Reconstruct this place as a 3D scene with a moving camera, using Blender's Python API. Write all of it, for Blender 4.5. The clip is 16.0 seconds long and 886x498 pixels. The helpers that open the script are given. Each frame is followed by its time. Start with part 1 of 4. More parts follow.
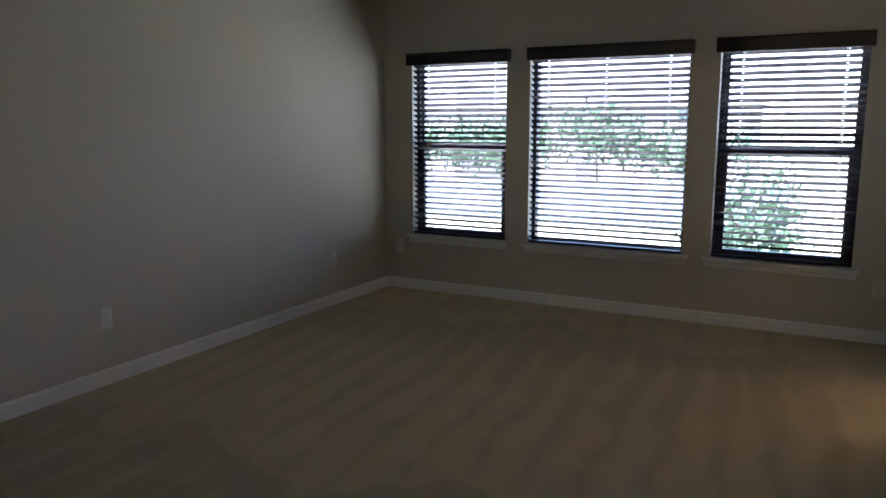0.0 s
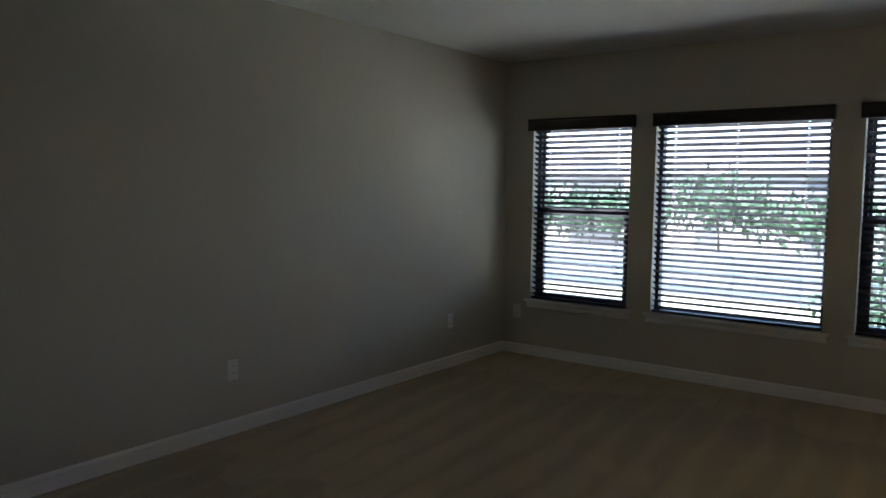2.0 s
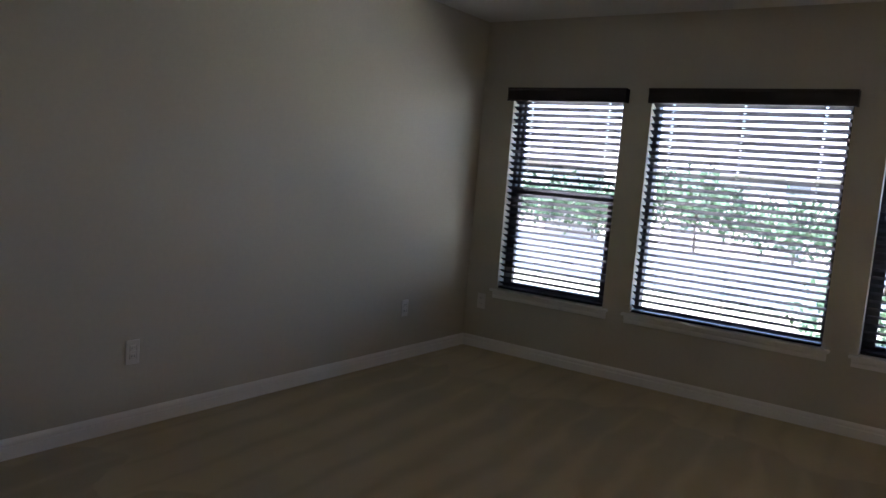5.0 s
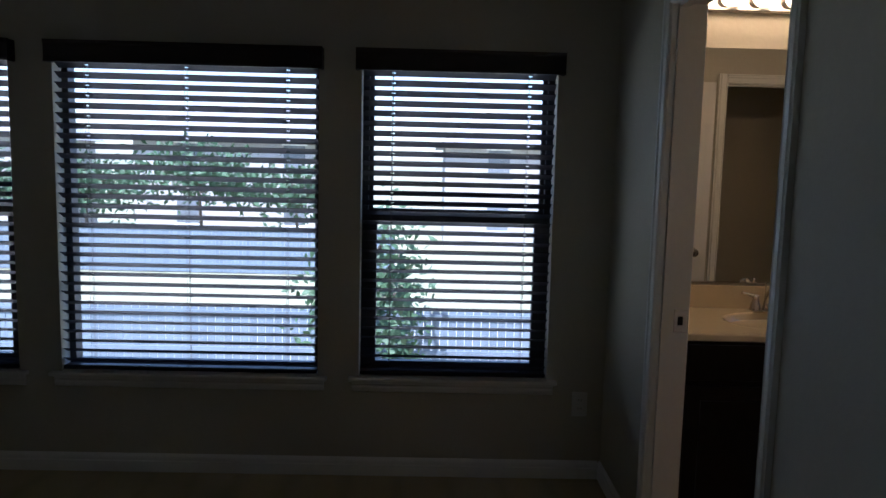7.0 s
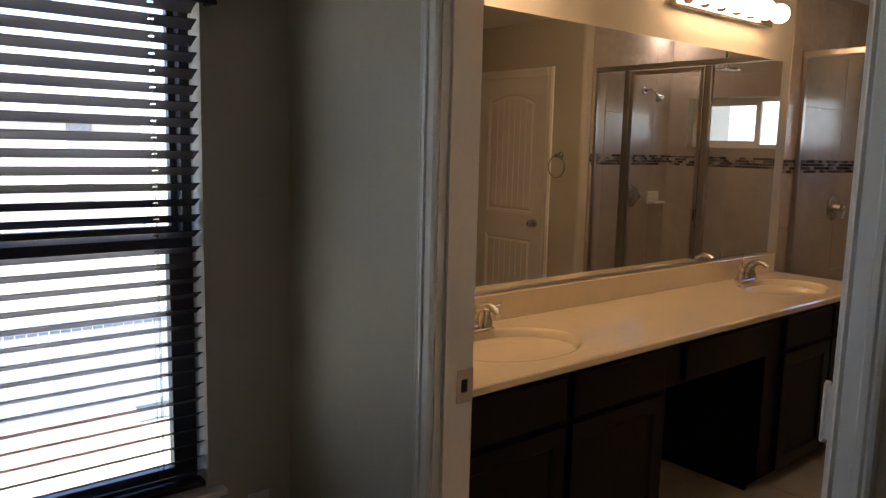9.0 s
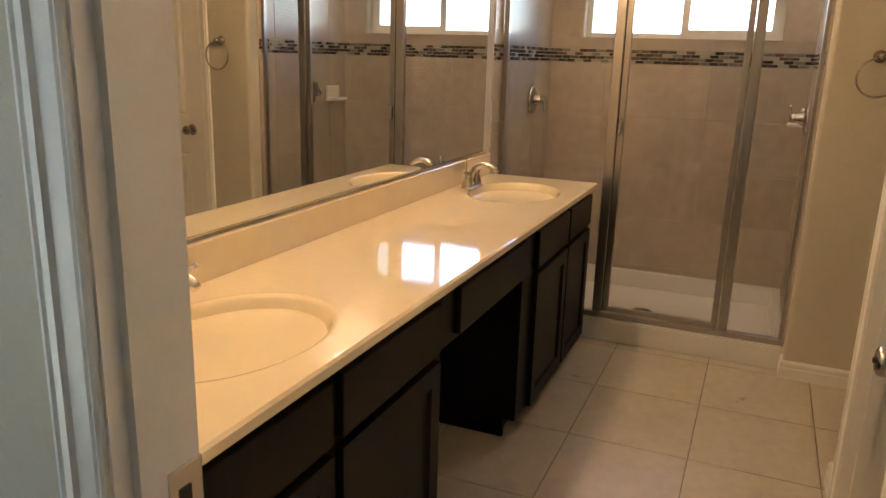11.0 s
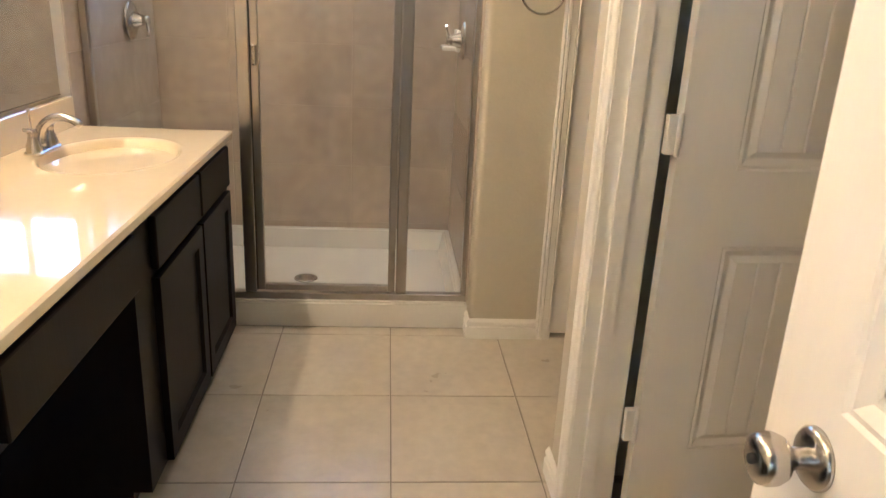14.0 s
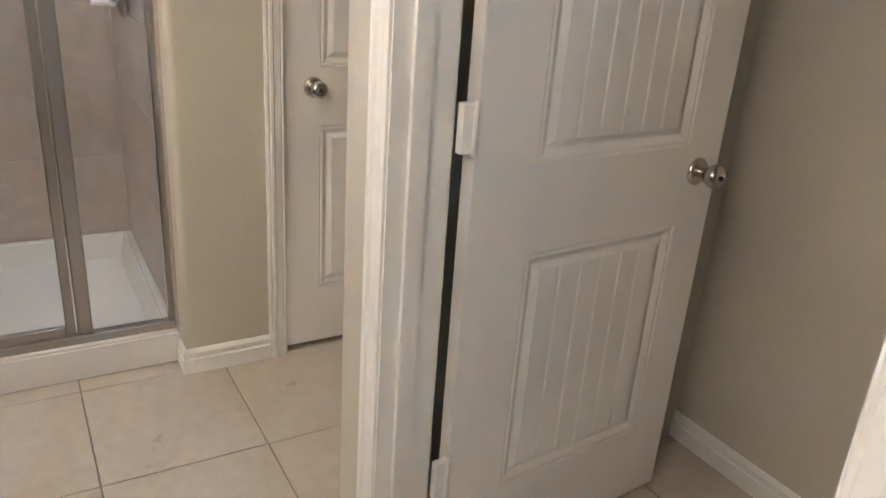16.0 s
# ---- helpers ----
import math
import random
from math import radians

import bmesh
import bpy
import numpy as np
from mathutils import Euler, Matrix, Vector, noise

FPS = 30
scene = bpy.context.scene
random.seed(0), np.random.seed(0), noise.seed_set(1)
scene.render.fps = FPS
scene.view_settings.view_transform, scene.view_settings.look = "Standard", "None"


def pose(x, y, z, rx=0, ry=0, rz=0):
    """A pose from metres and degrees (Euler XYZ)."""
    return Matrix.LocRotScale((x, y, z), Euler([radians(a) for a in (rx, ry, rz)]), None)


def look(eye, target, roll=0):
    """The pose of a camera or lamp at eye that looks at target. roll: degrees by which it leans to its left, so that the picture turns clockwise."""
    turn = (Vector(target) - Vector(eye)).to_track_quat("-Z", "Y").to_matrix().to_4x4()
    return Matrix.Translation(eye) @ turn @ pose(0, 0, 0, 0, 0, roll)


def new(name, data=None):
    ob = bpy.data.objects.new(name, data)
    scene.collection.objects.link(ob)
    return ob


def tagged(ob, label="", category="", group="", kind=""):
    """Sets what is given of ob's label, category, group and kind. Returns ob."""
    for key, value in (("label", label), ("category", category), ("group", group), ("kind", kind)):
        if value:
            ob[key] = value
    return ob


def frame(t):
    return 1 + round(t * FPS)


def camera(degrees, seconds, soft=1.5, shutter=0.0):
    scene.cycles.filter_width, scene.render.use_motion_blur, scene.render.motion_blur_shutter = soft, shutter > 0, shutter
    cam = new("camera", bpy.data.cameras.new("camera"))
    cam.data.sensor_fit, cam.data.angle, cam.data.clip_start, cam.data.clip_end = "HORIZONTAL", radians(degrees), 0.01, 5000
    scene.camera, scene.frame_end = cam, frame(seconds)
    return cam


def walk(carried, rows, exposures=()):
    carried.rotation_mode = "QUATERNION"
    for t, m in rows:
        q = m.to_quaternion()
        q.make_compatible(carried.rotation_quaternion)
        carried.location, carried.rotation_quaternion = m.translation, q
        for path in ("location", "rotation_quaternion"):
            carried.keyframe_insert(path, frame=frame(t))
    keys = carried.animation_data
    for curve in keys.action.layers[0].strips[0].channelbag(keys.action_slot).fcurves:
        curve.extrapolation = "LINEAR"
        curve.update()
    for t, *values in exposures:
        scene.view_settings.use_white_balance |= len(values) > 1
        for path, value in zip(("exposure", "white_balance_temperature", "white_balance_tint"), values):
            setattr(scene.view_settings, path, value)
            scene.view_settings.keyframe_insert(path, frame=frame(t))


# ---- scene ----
cam = camera(61.3, 16.0)
PATH = [
    (0, (0.769, 0.106, 1.407), (-0.169, 1.841, 1.072), -0.1),
    (0.5, (0.683, 0.054, 1.398), (-0.232, 1.829, 1.295), 0.6),
    (1, (0.653, 0.038, 1.407), (-0.265, 1.814, 1.356), 1.2),
    (1.5, (0.696, 0.095, 1.46), (-0.312, 1.819, 1.354), 0.9),
    (2, (0.701, 0.11, 1.398), (-0.497, 1.703, 1.232), 0.7),
    (2.5, (0.674, 0.186, 1.408), (-0.757, 1.564, 1.181), -0.3),
    (3, (0.607, 0.244, 1.354), (-1.004, 1.413, 1.155), 1.0),
    (3.2, (0.597, 0.246, 1.343), (-1.065, 1.339, 1.14), 1.1),
    (5.3, (0.382, 0.873, 1.321), (-0.62, 2.593, 1.134), 4.2),
    (5.5, (0.398, 0.993, 1.334), (-0.511, 2.767, 1.163), 3.5),
    (6, (0.318, 1.333, 1.44), (-0.224, 3.25, 1.261), 3.1),
    (6.5, (0.274, 1.714, 1.445), (0.136, 3.699, 1.245), 2.9),
    (7, (0.278, 2.121, 1.459), (0.315, 4.107, 1.233), 1.4),
    (7.5, (0.184, 2.515, 1.424), (0.461, 4.482, 1.195), 1.5),
    (8, (0.12, 2.865, 1.385), (0.784, 4.726, 1.160), 1.1),
    (8.5, (0.11, 3.165, 1.435), (0.996, 4.942, 1.191), 0.5),
    (9, (0.008, 3.45, 1.497), (1.279, 4.97, 1.224), 1.4),
    (9.5, (0.233, 3.811, 1.409), (1.796, 5.027, 1.128), 3.1),
    (10, (0.386, 4.004, 1.402), (2.107, 4.976, 1.097), 1.9),
    (10.2, (0.422, 4.074, 1.409), (2.176, 4.977, 1.076), 2.4),
    (12.3, (0.906, 4.289, 1.351), (2.688, 4.889, 0.67), -0.2),
    (12.5, (0.927, 4.301, 1.323), (2.709, 4.882, 0.625), -0.4),
    (13, (1.06, 4.341, 1.345), (2.888, 4.706, 0.62), 1.5),
    (13.5, (1.207, 4.379, 1.346), (3.105, 4.418, 0.718), 3.1),
    (14, (1.416, 4.372, 1.338), (3.303, 4.213, 0.694), 2.8),
    (14.5, (1.614, 4.321, 1.342), (3.481, 4.011, 0.695), 2.9),
    (15, (1.733, 4.307, 1.342), (3.566, 3.86, 0.679), 3.6),
    (15.5, (1.886, 4.384, 1.333), (3.592, 3.605, 0.64), 3.7),
    (16, (1.965, 4.419, 1.343), (3.559, 3.458, 0.61), 4.1),
]
BULB_POWER, DOME_POWER, CAN_POWER = 3.8, 0.25, 7.0
EXPOSURES = [
    (0.0, 3.5, 5350, 26), (0.5, 2.5, 5150, 20), (1.0, 2.25, 5150, 20), (1.5, 2.35, 5200, 20), (2.0, 2.85, 5400, 20), (2.5, 3.4, 5650, 22), (3.0, 4.55, 5850, 24),
    (5.3, 2.95, 5350, 28), (6.0, 2.1, 5050, 24), (6.5, 1.65, 4950, 22), (7.0, 1.55, 5000, 22), (7.5, 1.7, 5200, 22), (8.0, 1.9, 5350, 22), (8.5, 2.15, 5750, 26), (9.0, 2.6, 5850, 28), (9.5, 3.25, 5950, 30), (10.0, 3.5, 5950, 26),
    (12.3, 3.95, 5550, 18), (13.0, 4.2, 5350, 16), (14.0, 4.5, 4800, 14), (15.0, 4.45, 4400, 14), (16.0, 4.5, 4150, 14),
]
walk(cam, [(t, look(eye, target, roll)) for t, eye, target, roll in PATH], EXPOSURES)

# ---- daylight ----
world = bpy.data.worlds.new("sky")
scene.world = world
world.use_nodes = True
sky = world.node_tree.nodes.new("ShaderNodeTexSky")
sky.sky_type, sky.sun_disc = "NISHITA", False
sky.sun_elevation, sky.sun_rotation = radians(58), radians(200)
world.node_tree.links.new(sky.outputs[0], world.node_tree.nodes["Background"].inputs[0])
world.node_tree.nodes["Background"].inputs[1].default_value = 0.15
sun = new("sun", bpy.data.lights.new("sun", "SUN"))
sun.data.energy, sun.data.angle, sun.data.color = 5.0, radians(0.5), (1.0, 0.95, 0.88)
# the sun stands behind the house, high in the south-west
sun.matrix_world = look((0, 0, 0), (math.sin(radians(20)) * math.cos(radians(58)), math.cos(radians(20)) * math.cos(radians(58)), -math.sin(radians(58))))

# ---- plan, in metres ----
XL, XR, XB = -2.70, 1.105, 1.219      # west wall, both faces of the wall between bedroom and bath
YW, YE = 5.50, 5.66                  # both faces of the north wall
YS = -1.30                           # south end of the bedroom
ZC = 2.435                           # ceilings
DOOR_H = 2.03


# ---- materials ----
def material(name, base, rough=0.6, metal=0.0, spread=0.06, scale=6.0, fine=90.0, bump=0.0, bump_scale=200.0, coat=0.0, stretch=(1, 1, 1), random_piece=0.0, specular=0.5):
    """Principled material with two scales of colour variation and a fine relief, in object space metres."""
    m = bpy.data.materials.new(name)
    m.use_nodes = True
    nt = m.node_tree
    b = nt.nodes["Principled BSDF"]
    tc = nt.nodes.new("ShaderNodeTexCoord")
    mp = nt.nodes.new("ShaderNodeMapping")
    mp.inputs["Scale"].default_value = stretch
    nt.links.new(tc.outputs["Object"], mp.inputs[0])
    n1, n2 = nt.nodes.new("ShaderNodeTexNoise"), nt.nodes.new("ShaderNodeTexNoise")
    n1.inputs["Scale"].default_value, n2.inputs["Scale"].default_value = scale, fine
    n1.inputs["Detail"].default_value, n2.inputs["Detail"].default_value = 4, 3
    for n in (n1, n2):
        nt.links.new(mp.outputs[0], n.inputs["Vector"])
    mix = nt.nodes.new("ShaderNodeMath")
    mix.operation = "ADD"
    nt.links.new(n1.outputs[0], mix.inputs[0])
    nt.links.new(n2.outputs[0], mix.inputs[1])
    last = mix.outputs[0]
    if random_piece:
        oi = nt.nodes.new("ShaderNodeObjectInfo")
        ma = nt.nodes.new("ShaderNodeMath")
        ma.operation = "MULTIPLY_ADD"
        ma.inputs[1].default_value = random_piece
        nt.links.new(oi.outputs["Random"], ma.inputs[0])
        nt.links.new(last, ma.inputs[2])
        last = ma.outputs[0]
        far = nt.nodes.new("ShaderNodeMath")
        far.operation = "MULTIPLY"
        far.inputs[1].default_value = 53.0
        nt.links.new(oi.outputs["Random"], far.inputs[0])
        nt.links.new(far.outputs[0], mp.inputs["Location"])
    ramp = nt.nodes.new("ShaderNodeMapRange")
    ramp.inputs[1].default_value, ramp.inputs[2].default_value = 0.6, 1.4 + random_piece
    ramp.inputs[3].default_value, ramp.inputs[4].default_value = 1 - spread, 1 + spread
    nt.links.new(last, ramp.inputs[0])
    sc = nt.nodes.new("ShaderNodeVectorMath")
    sc.operation = "SCALE"
    sc.inputs[0].default_value = base
    nt.links.new(ramp.outputs[0], sc.inputs["Scale"])
    nt.links.new(sc.outputs[0], b.inputs["Base Color"])
    rr = nt.nodes.new("ShaderNodeMapRange")
    rr.inputs[3].default_value, rr.inputs[4].default_value = max(0.02, rough - 0.06), min(1, rough + 0.06)
    nt.links.new(n1.outputs[0], rr.inputs[0])
    nt.links.new(rr.outputs[0], b.inputs["Roughness"])
    b.inputs["Metallic"].default_value = metal
    b.inputs["Specular IOR Level"].default_value = specular
    b.inputs["Coat Weight"].default_value = coat
    b.inputs["Coat Roughness"].default_value = 0.05
    if bump:
        n3, bp = nt.nodes.new("ShaderNodeTexNoise"), nt.nodes.new("ShaderNodeBump")
        n3.inputs["Scale"].default_value, n3.inputs["Detail"].default_value = bump_scale, 3
        bp.inputs["Strength"].default_value, bp.inputs["Distance"].default_value = bump, 0.004
        nt.links.new(mp.outputs[0], n3.inputs["Vector"])
        nt.links.new(n3.outputs[0], bp.inputs["Height"])
        nt.links.new(bp.outputs[0], b.inputs["Normal"])
    return m


def glowing(name, colour, strength):
    m = bpy.data.materials.new(name)
    m.use_nodes = True
    b = m.node_tree.nodes["Principled BSDF"]
    b.inputs["Base Color"].default_value = (0.9, 0.88, 0.82, 1)
    b.inputs["Emission Color"].default_value = (*colour, 1)
    b.inputs["Emission Strength"].default_value = strength
    return m


def glass(name, tint=(0.96, 0.98, 0.97), rough=0.0):
    """Thin pane: mostly straight through, with a clear reflection that grows at grazing angles."""
    m = bpy.data.materials.new(name)
    m.use_nodes = True
    nt = m.node_tree
    nt.nodes.remove(nt.nodes["Principled BSDF"])
    out = nt.nodes["Material Output"]
    tr, gl, lw, mx, pw = (nt.nodes.new("ShaderNode" + k) for k in ("BsdfTransparent", "BsdfGlossy", "LayerWeight", "MixShader", "Math"))
    tr.inputs[0].default_value = (*tint, 1)
    gl.inputs["Roughness"].default_value = rough
    pw.operation = "POWER"
    pw.inputs[1].default_value = 5.0
    mr = nt.nodes.new("ShaderNodeMapRange")
    mr.inputs[3].default_value, mr.inputs[4].default_value = 0.03, 0.7
    nt.links.new(lw.outputs["Facing"], pw.inputs[0])
    nt.links.new(pw.outputs[0], mr.inputs[0])
    nt.links.new(mr.outputs[0], mx.inputs[0])
    nt.links.new(tr.outputs[0], mx.inputs[1])
    nt.links.new(gl.outputs[0], mx.inputs[2])
    nt.links.new(mx.outputs[0], out.inputs[0])
    return m


def mirror_material():
    m = bpy.data.materials.new("silvered_mirror")
    m.use_nodes = True
    b = m.node_tree.nodes["Principled BSDF"]
    b.inputs["Base Color"].default_value = (0.9, 0.91, 0.9, 1)
    b.inputs["Metallic"].default_value, b.inputs["Roughness"].default_value = 1.0, 0.005
    return m


def carpet_material():
    """Cut pile with the wedge-shaped marks of a vacuum cleaner."""
    m = material("beige_carpet", (0.41, 0.33, 0.175), 0.95, spread=0.16, scale=3.2, fine=260, bump=0.8, bump_scale=420)
    nt = m.node_tree
    b = nt.nodes["Principled BSDF"]
    old = b.inputs["Base Color"].links[0].from_socket
    tc, sep, no = (nt.nodes.new("ShaderNode" + k) for k in ("TexCoord", "SeparateXYZ", "TexNoise"))
    nt.links.new(tc.outputs["Object"], sep.inputs[0])
    nt.links.new(tc.outputs["Object"], no.inputs["Vector"])
    no.inputs["Scale"].default_value, no.inputs["Detail"].default_value = 1.3, 3

    def calc(op, a, b, c=0.0):
        n = nt.nodes.new("ShaderNodeMath")
        n.operation = op
        for k, v in enumerate((a, b, c)):
            if isinstance(v, (int, float)):
                n.inputs[k].default_value = v
            else:
                nt.links.new(v, n.inputs[k])
        return n.outputs[0]
    wob = calc("SUBTRACT", no.outputs[0], 0.5)
    # strokes lean a little; each starts broad and runs out to a point
    x = calc("MULTIPLY_ADD", sep.outputs[1], 0.10, sep.outputs[0])
    u = calc("FRACT", calc("MULTIPLY_ADD", wob, 1.3, calc("MULTIPLY", x, 4.3)), 0)
    v = calc("FRACT", calc("MULTIPLY_ADD", wob, 0.9, calc("MULTIPLY_ADD", sep.outputs[1], 0.40, 0.05)), 0)
    edge = calc("SUBTRACT", calc("MULTIPLY", calc("SUBTRACT", 1.0, v), 0.5), calc("ABSOLUTE", calc("SUBTRACT", u, 0.5), 0))
    mr = nt.nodes.new("ShaderNodeMapRange")
    mr.interpolation_type = "SMOOTHSTEP"
    mr.inputs[1].default_value, mr.inputs[2].default_value = -0.16, 0.16
    mr.inputs[3].default_value, mr.inputs[4].default_value = 0.90, 1.11
    nt.links.new(edge, mr.inputs[0])
    sc = nt.nodes.new("ShaderNodeVectorMath")
    sc.operation = "SCALE"
    nt.links.new(old, sc.inputs[0])
    nt.links.new(mr.outputs[0], sc.inputs["Scale"])
    nt.links.new(sc.outputs[0], b.inputs["Base Color"])
    b.inputs["Sheen Weight"].default_value = 0.3
    return m


def mosaic_material():
    """Glass and stone strips: near black, brown, grey and pale pieces by chance."""
    m = material("mosaic_glass_strip", (0.2, 0.2, 0.2), 0.15, spread=0.1, scale=5, fine=30)
    nt = m.node_tree
    b = nt.nodes["Principled BSDF"]
    oi, ramp = nt.nodes.new("ShaderNodeObjectInfo"), nt.nodes.new("ShaderNodeValToRGB")
    ramp.color_ramp.interpolation = "CONSTANT"
    tones = [(0.0, (0.030, 0.026, 0.024)), (0.26, (0.11, 0.085, 0.065)), (0.46, (0.20, 0.20, 0.20)), (0.64, (0.40, 0.36, 0.30)), (0.84, (0.06, 0.055, 0.06))]
    while len(ramp.color_ramp.elements) < len(tones):
        ramp.color_ramp.elements.new(0.5)
    for el, (at, c) in zip(ramp.color_ramp.elements, tones):
        el.position, el.color = at, (*c, 1)
    nt.links.new(oi.outputs["Random"], ramp.inputs[0])
    nt.links.new(ramp.outputs[0], b.inputs["Base Color"])
    return m


WALL = material("greige_wall_paint", (0.55, 0.515, 0.42), 0.75, spread=0.03, scale=1.5, fine=40, bump=0.22, bump_scale=75)
CEIL = material("white_ceiling_paint", (0.74, 0.73, 0.69), 0.9, spread=0.03, scale=1.5, fine=40, bump=0.3, bump_scale=90)
TRIM = material("white_trim_paint", (0.82, 0.81, 0.77), 0.35, spread=0.03, scale=3, fine=60, bump=0.03, bump_scale=50)
DOORP = material("white_door_paint", (0.83, 0.81, 0.77), 0.4, spread=0.015, scale=2, fine=80, bump=0.03, bump_scale=160, stretch=(1, 1, 0.15))
PLATE = material("white_plastic", (0.74, 0.72, 0.66), 0.35, spread=0.02)
CARPET = carpet_material()
SLAT = material("espresso_blind_slat", (0.040, 0.031, 0.033), 0.5, specular=0.4, spread=0.25, scale=8, fine=70, stretch=(0.15, 1, 1), random_piece=0.3)
BRONZE = material("dark_bronze_vinyl", (0.06, 0.055, 0.055), 0.5, spread=0.1)
CORD = material("dark_cord", (0.10, 0.09, 0.08), 0.8)
GLASS = glass("clear_glass")
SHOWER_GLASS = glass("shower_glass", (0.975, 0.98, 0.975), 0.01)
MIRROR = mirror_material()
NICKEL = material("brushed_nickel", (0.56, 0.53, 0.49), 0.24, 1.0, spread=0.05, scale=30, fine=300)
ALU = material("satin_shower_frame", (0.40, 0.37, 0.34), 0.30, 1.0, spread=0.06, scale=4, fine=200, stretch=(1, 1, 0.1))
MARBLE = material("cream_cultured_marble", (0.80, 0.69, 0.49), 0.05, spread=0.03, scale=3, fine=25, coat=0.5)
ESPRESSO = material("espresso_cabinet_wood", (0.008, 0.0055, 0.0045), 0.45, specular=0.15, spread=0.3, scale=3, fine=45, bump=0.05, bump_scale=90, stretch=(1, 1, 0.12))
FLOOR_TILE = material("beige_stone_floor_tile", (0.52, 0.47, 0.39), 0.30, spread=0.14, scale=5, fine=22, random_piece=0.15)
GROUT = material("taupe_grout", (0.26, 0.23, 0.19), 0.9, spread=0.1, bump=0.3, bump_scale=300)
WALL_TILE = material("taupe_shower_tile", (0.47, 0.405, 0.34), 0.25, spread=0.17, scale=3, fine=18, stretch=(1, 1, 3), random_piece=0.18)
TILE_GROUT = material("pale_shower_grout", (0.46, 0.405, 0.345), 0.85, spread=0.06)
MOSAIC = mosaic_material()
ACRYLIC = material("white_shower_pan", (0.74, 0.73, 0.70), 0.22, spread=0.03, scale=4, fine=60, bump=0.05, bump_scale=260)
CHROME = material("chrome", (0.62, 0.61, 0.60), 0.1, 1.0, spread=0.03)
# black on solid pieces for the shade inside holes; the door seal too
DARK = material("black_hole_shade_and_seal", (0.02, 0.02, 0.022), 0.8)
CERAMIC = material("white_ceramic", (0.8, 0.78, 0.74), 0.15, spread=0.02)
BULB = glowing("warm_globe_bulb", (1.0, 0.64, 0.29), BULB_POWER)
DOME = glowing("warm_dome_glass", (1.0, 0.80, 0.55), DOME_POWER)
CAN = glowing("recessed_lamp", (1.0, 0.80, 0.55), CAN_POWER)


# ---- building helpers ----
def box(bm, x0, y0, z0, x1, y1, z1):
    v = [bm.verts.new(c) for c in ((x0, y0, z0), (x1, y0, z0), (x1, y1, z0), (x0, y1, z0), (x0, y0, z1), (x1, y0, z1), (x1, y1, z1), (x0, y1, z1))]
    for f in ((3, 2, 1, 0), (4, 5, 6, 7), (0, 1, 5, 4), (1, 2, 6, 5), (2, 3, 7, 6), (3, 0, 4, 7)):
        bm.faces.new([v[i] for i in f])


def boxes(*rows):
    bm = bmesh.new()
    for r in rows:
        box(bm, *r)
    return bm


def soft_box(x0, y0, z0, x1, y1, z1, r=0.003, seg=2):
    bm = boxes((x0, y0, z0, x1, y1, z1))
    bmesh.ops.bevel(bm, geom=list(bm.edges), offset=r, segments=seg, affect="EDGES", profile=0.5)
    return bm


def lathe(bm, profile, m=Matrix(), seg=24):
    """Turns (radius, height) pairs about the z axis of m."""
    rings = []
    for r, z in profile:
        if r < 1e-5:
            rings.append([bm.verts.new(m @ Vector((0, 0, z)))])
        else:
            rings.append([bm.verts.new(m @ Vector((r * math.cos(2 * math.pi * i / seg), r * math.sin(2 * math.pi * i / seg), z))) for i in range(seg)])
    for a, b in zip(rings, rings[1:]):
        for i in range(seg):
            j = (i + 1) % seg
            if len(a) == 1 and len(b) == 1:
                continue
            if len(a) == 1:
                bm.faces.new((a[0], b[i], b[j]))
            elif len(b) == 1:
                bm.faces.new((a[i], a[j], b[0]))
            else:
                bm.faces.new((a[i], a[j], b[j], b[i]))
    for f in bm.faces:
        f.smooth = True
    return bm


def tube(bm, pts, radii, seg=14):
    """A round bar along pts, radius by radius, closed at its ends."""
    pts = [Vector(p) for p in pts]
    rings, up = [], Vector((0.3, 0.2, 0.93)).normalized()
    for i, p in enumerate(pts):
        d = (pts[min(i + 1, len(pts) - 1)] - pts[max(i - 1, 0)]).normalized()
        a = d.cross(up).normalized()
        b = d.cross(a)
        rings.append([bm.verts.new(p + radii[i] * (a * math.cos(2 * math.pi * k / seg) + b * math.sin(2 * math.pi * k / seg))) for k in range(seg)])
    for a, b in zip(rings, rings[1:]):
        for k in range(seg):
            f = bm.faces.new((a[k], a[(k + 1) % seg], b[(k + 1) % seg], b[k]))
            f.smooth = True
    bm.faces.new(rings[0][::-1])
    bm.faces.new(rings[-1])
    return bm


def sweep(bm, profile, start, end, out, up=(0, 0, 1)):
    """A moulding: profile of (out, up) pairs carried straight from start to end."""
    s, e, o, u = Vector(start), Vector(end), Vector(out), Vector(up)
    rows = [[bm.verts.new(p + o * a + u * b) for a, b in profile] for p in (s, e)]
    n = len(profile)
    for i in range(n):
        j = (i + 1) % n
        bm.faces.new((rows[0][i], rows[0][j], rows[1][j], rows[1][i]))
    bm.faces.new(rows[0][::-1])
    bm.faces.new(rows[1])
    return bm


def part(name, bm, mat, parent=None, label="", kind=""):
    me = bpy.data.meshes.new(name)
    bmesh.ops.recalc_face_normals(bm, faces=list(bm.faces))
    bm.to_mesh(me)
    bm.free()
    me.materials.append(mat)
    ob = new(name, me)
    ob.parent = parent
    return tagged(ob, label, kind=kind)


def empty(name, at, label, category, group="", kind=""):
    ob = new(name)
    ob.empty_display_size = 0.05
    ob.location = at
    return tagged(ob, label, category, group, kind)


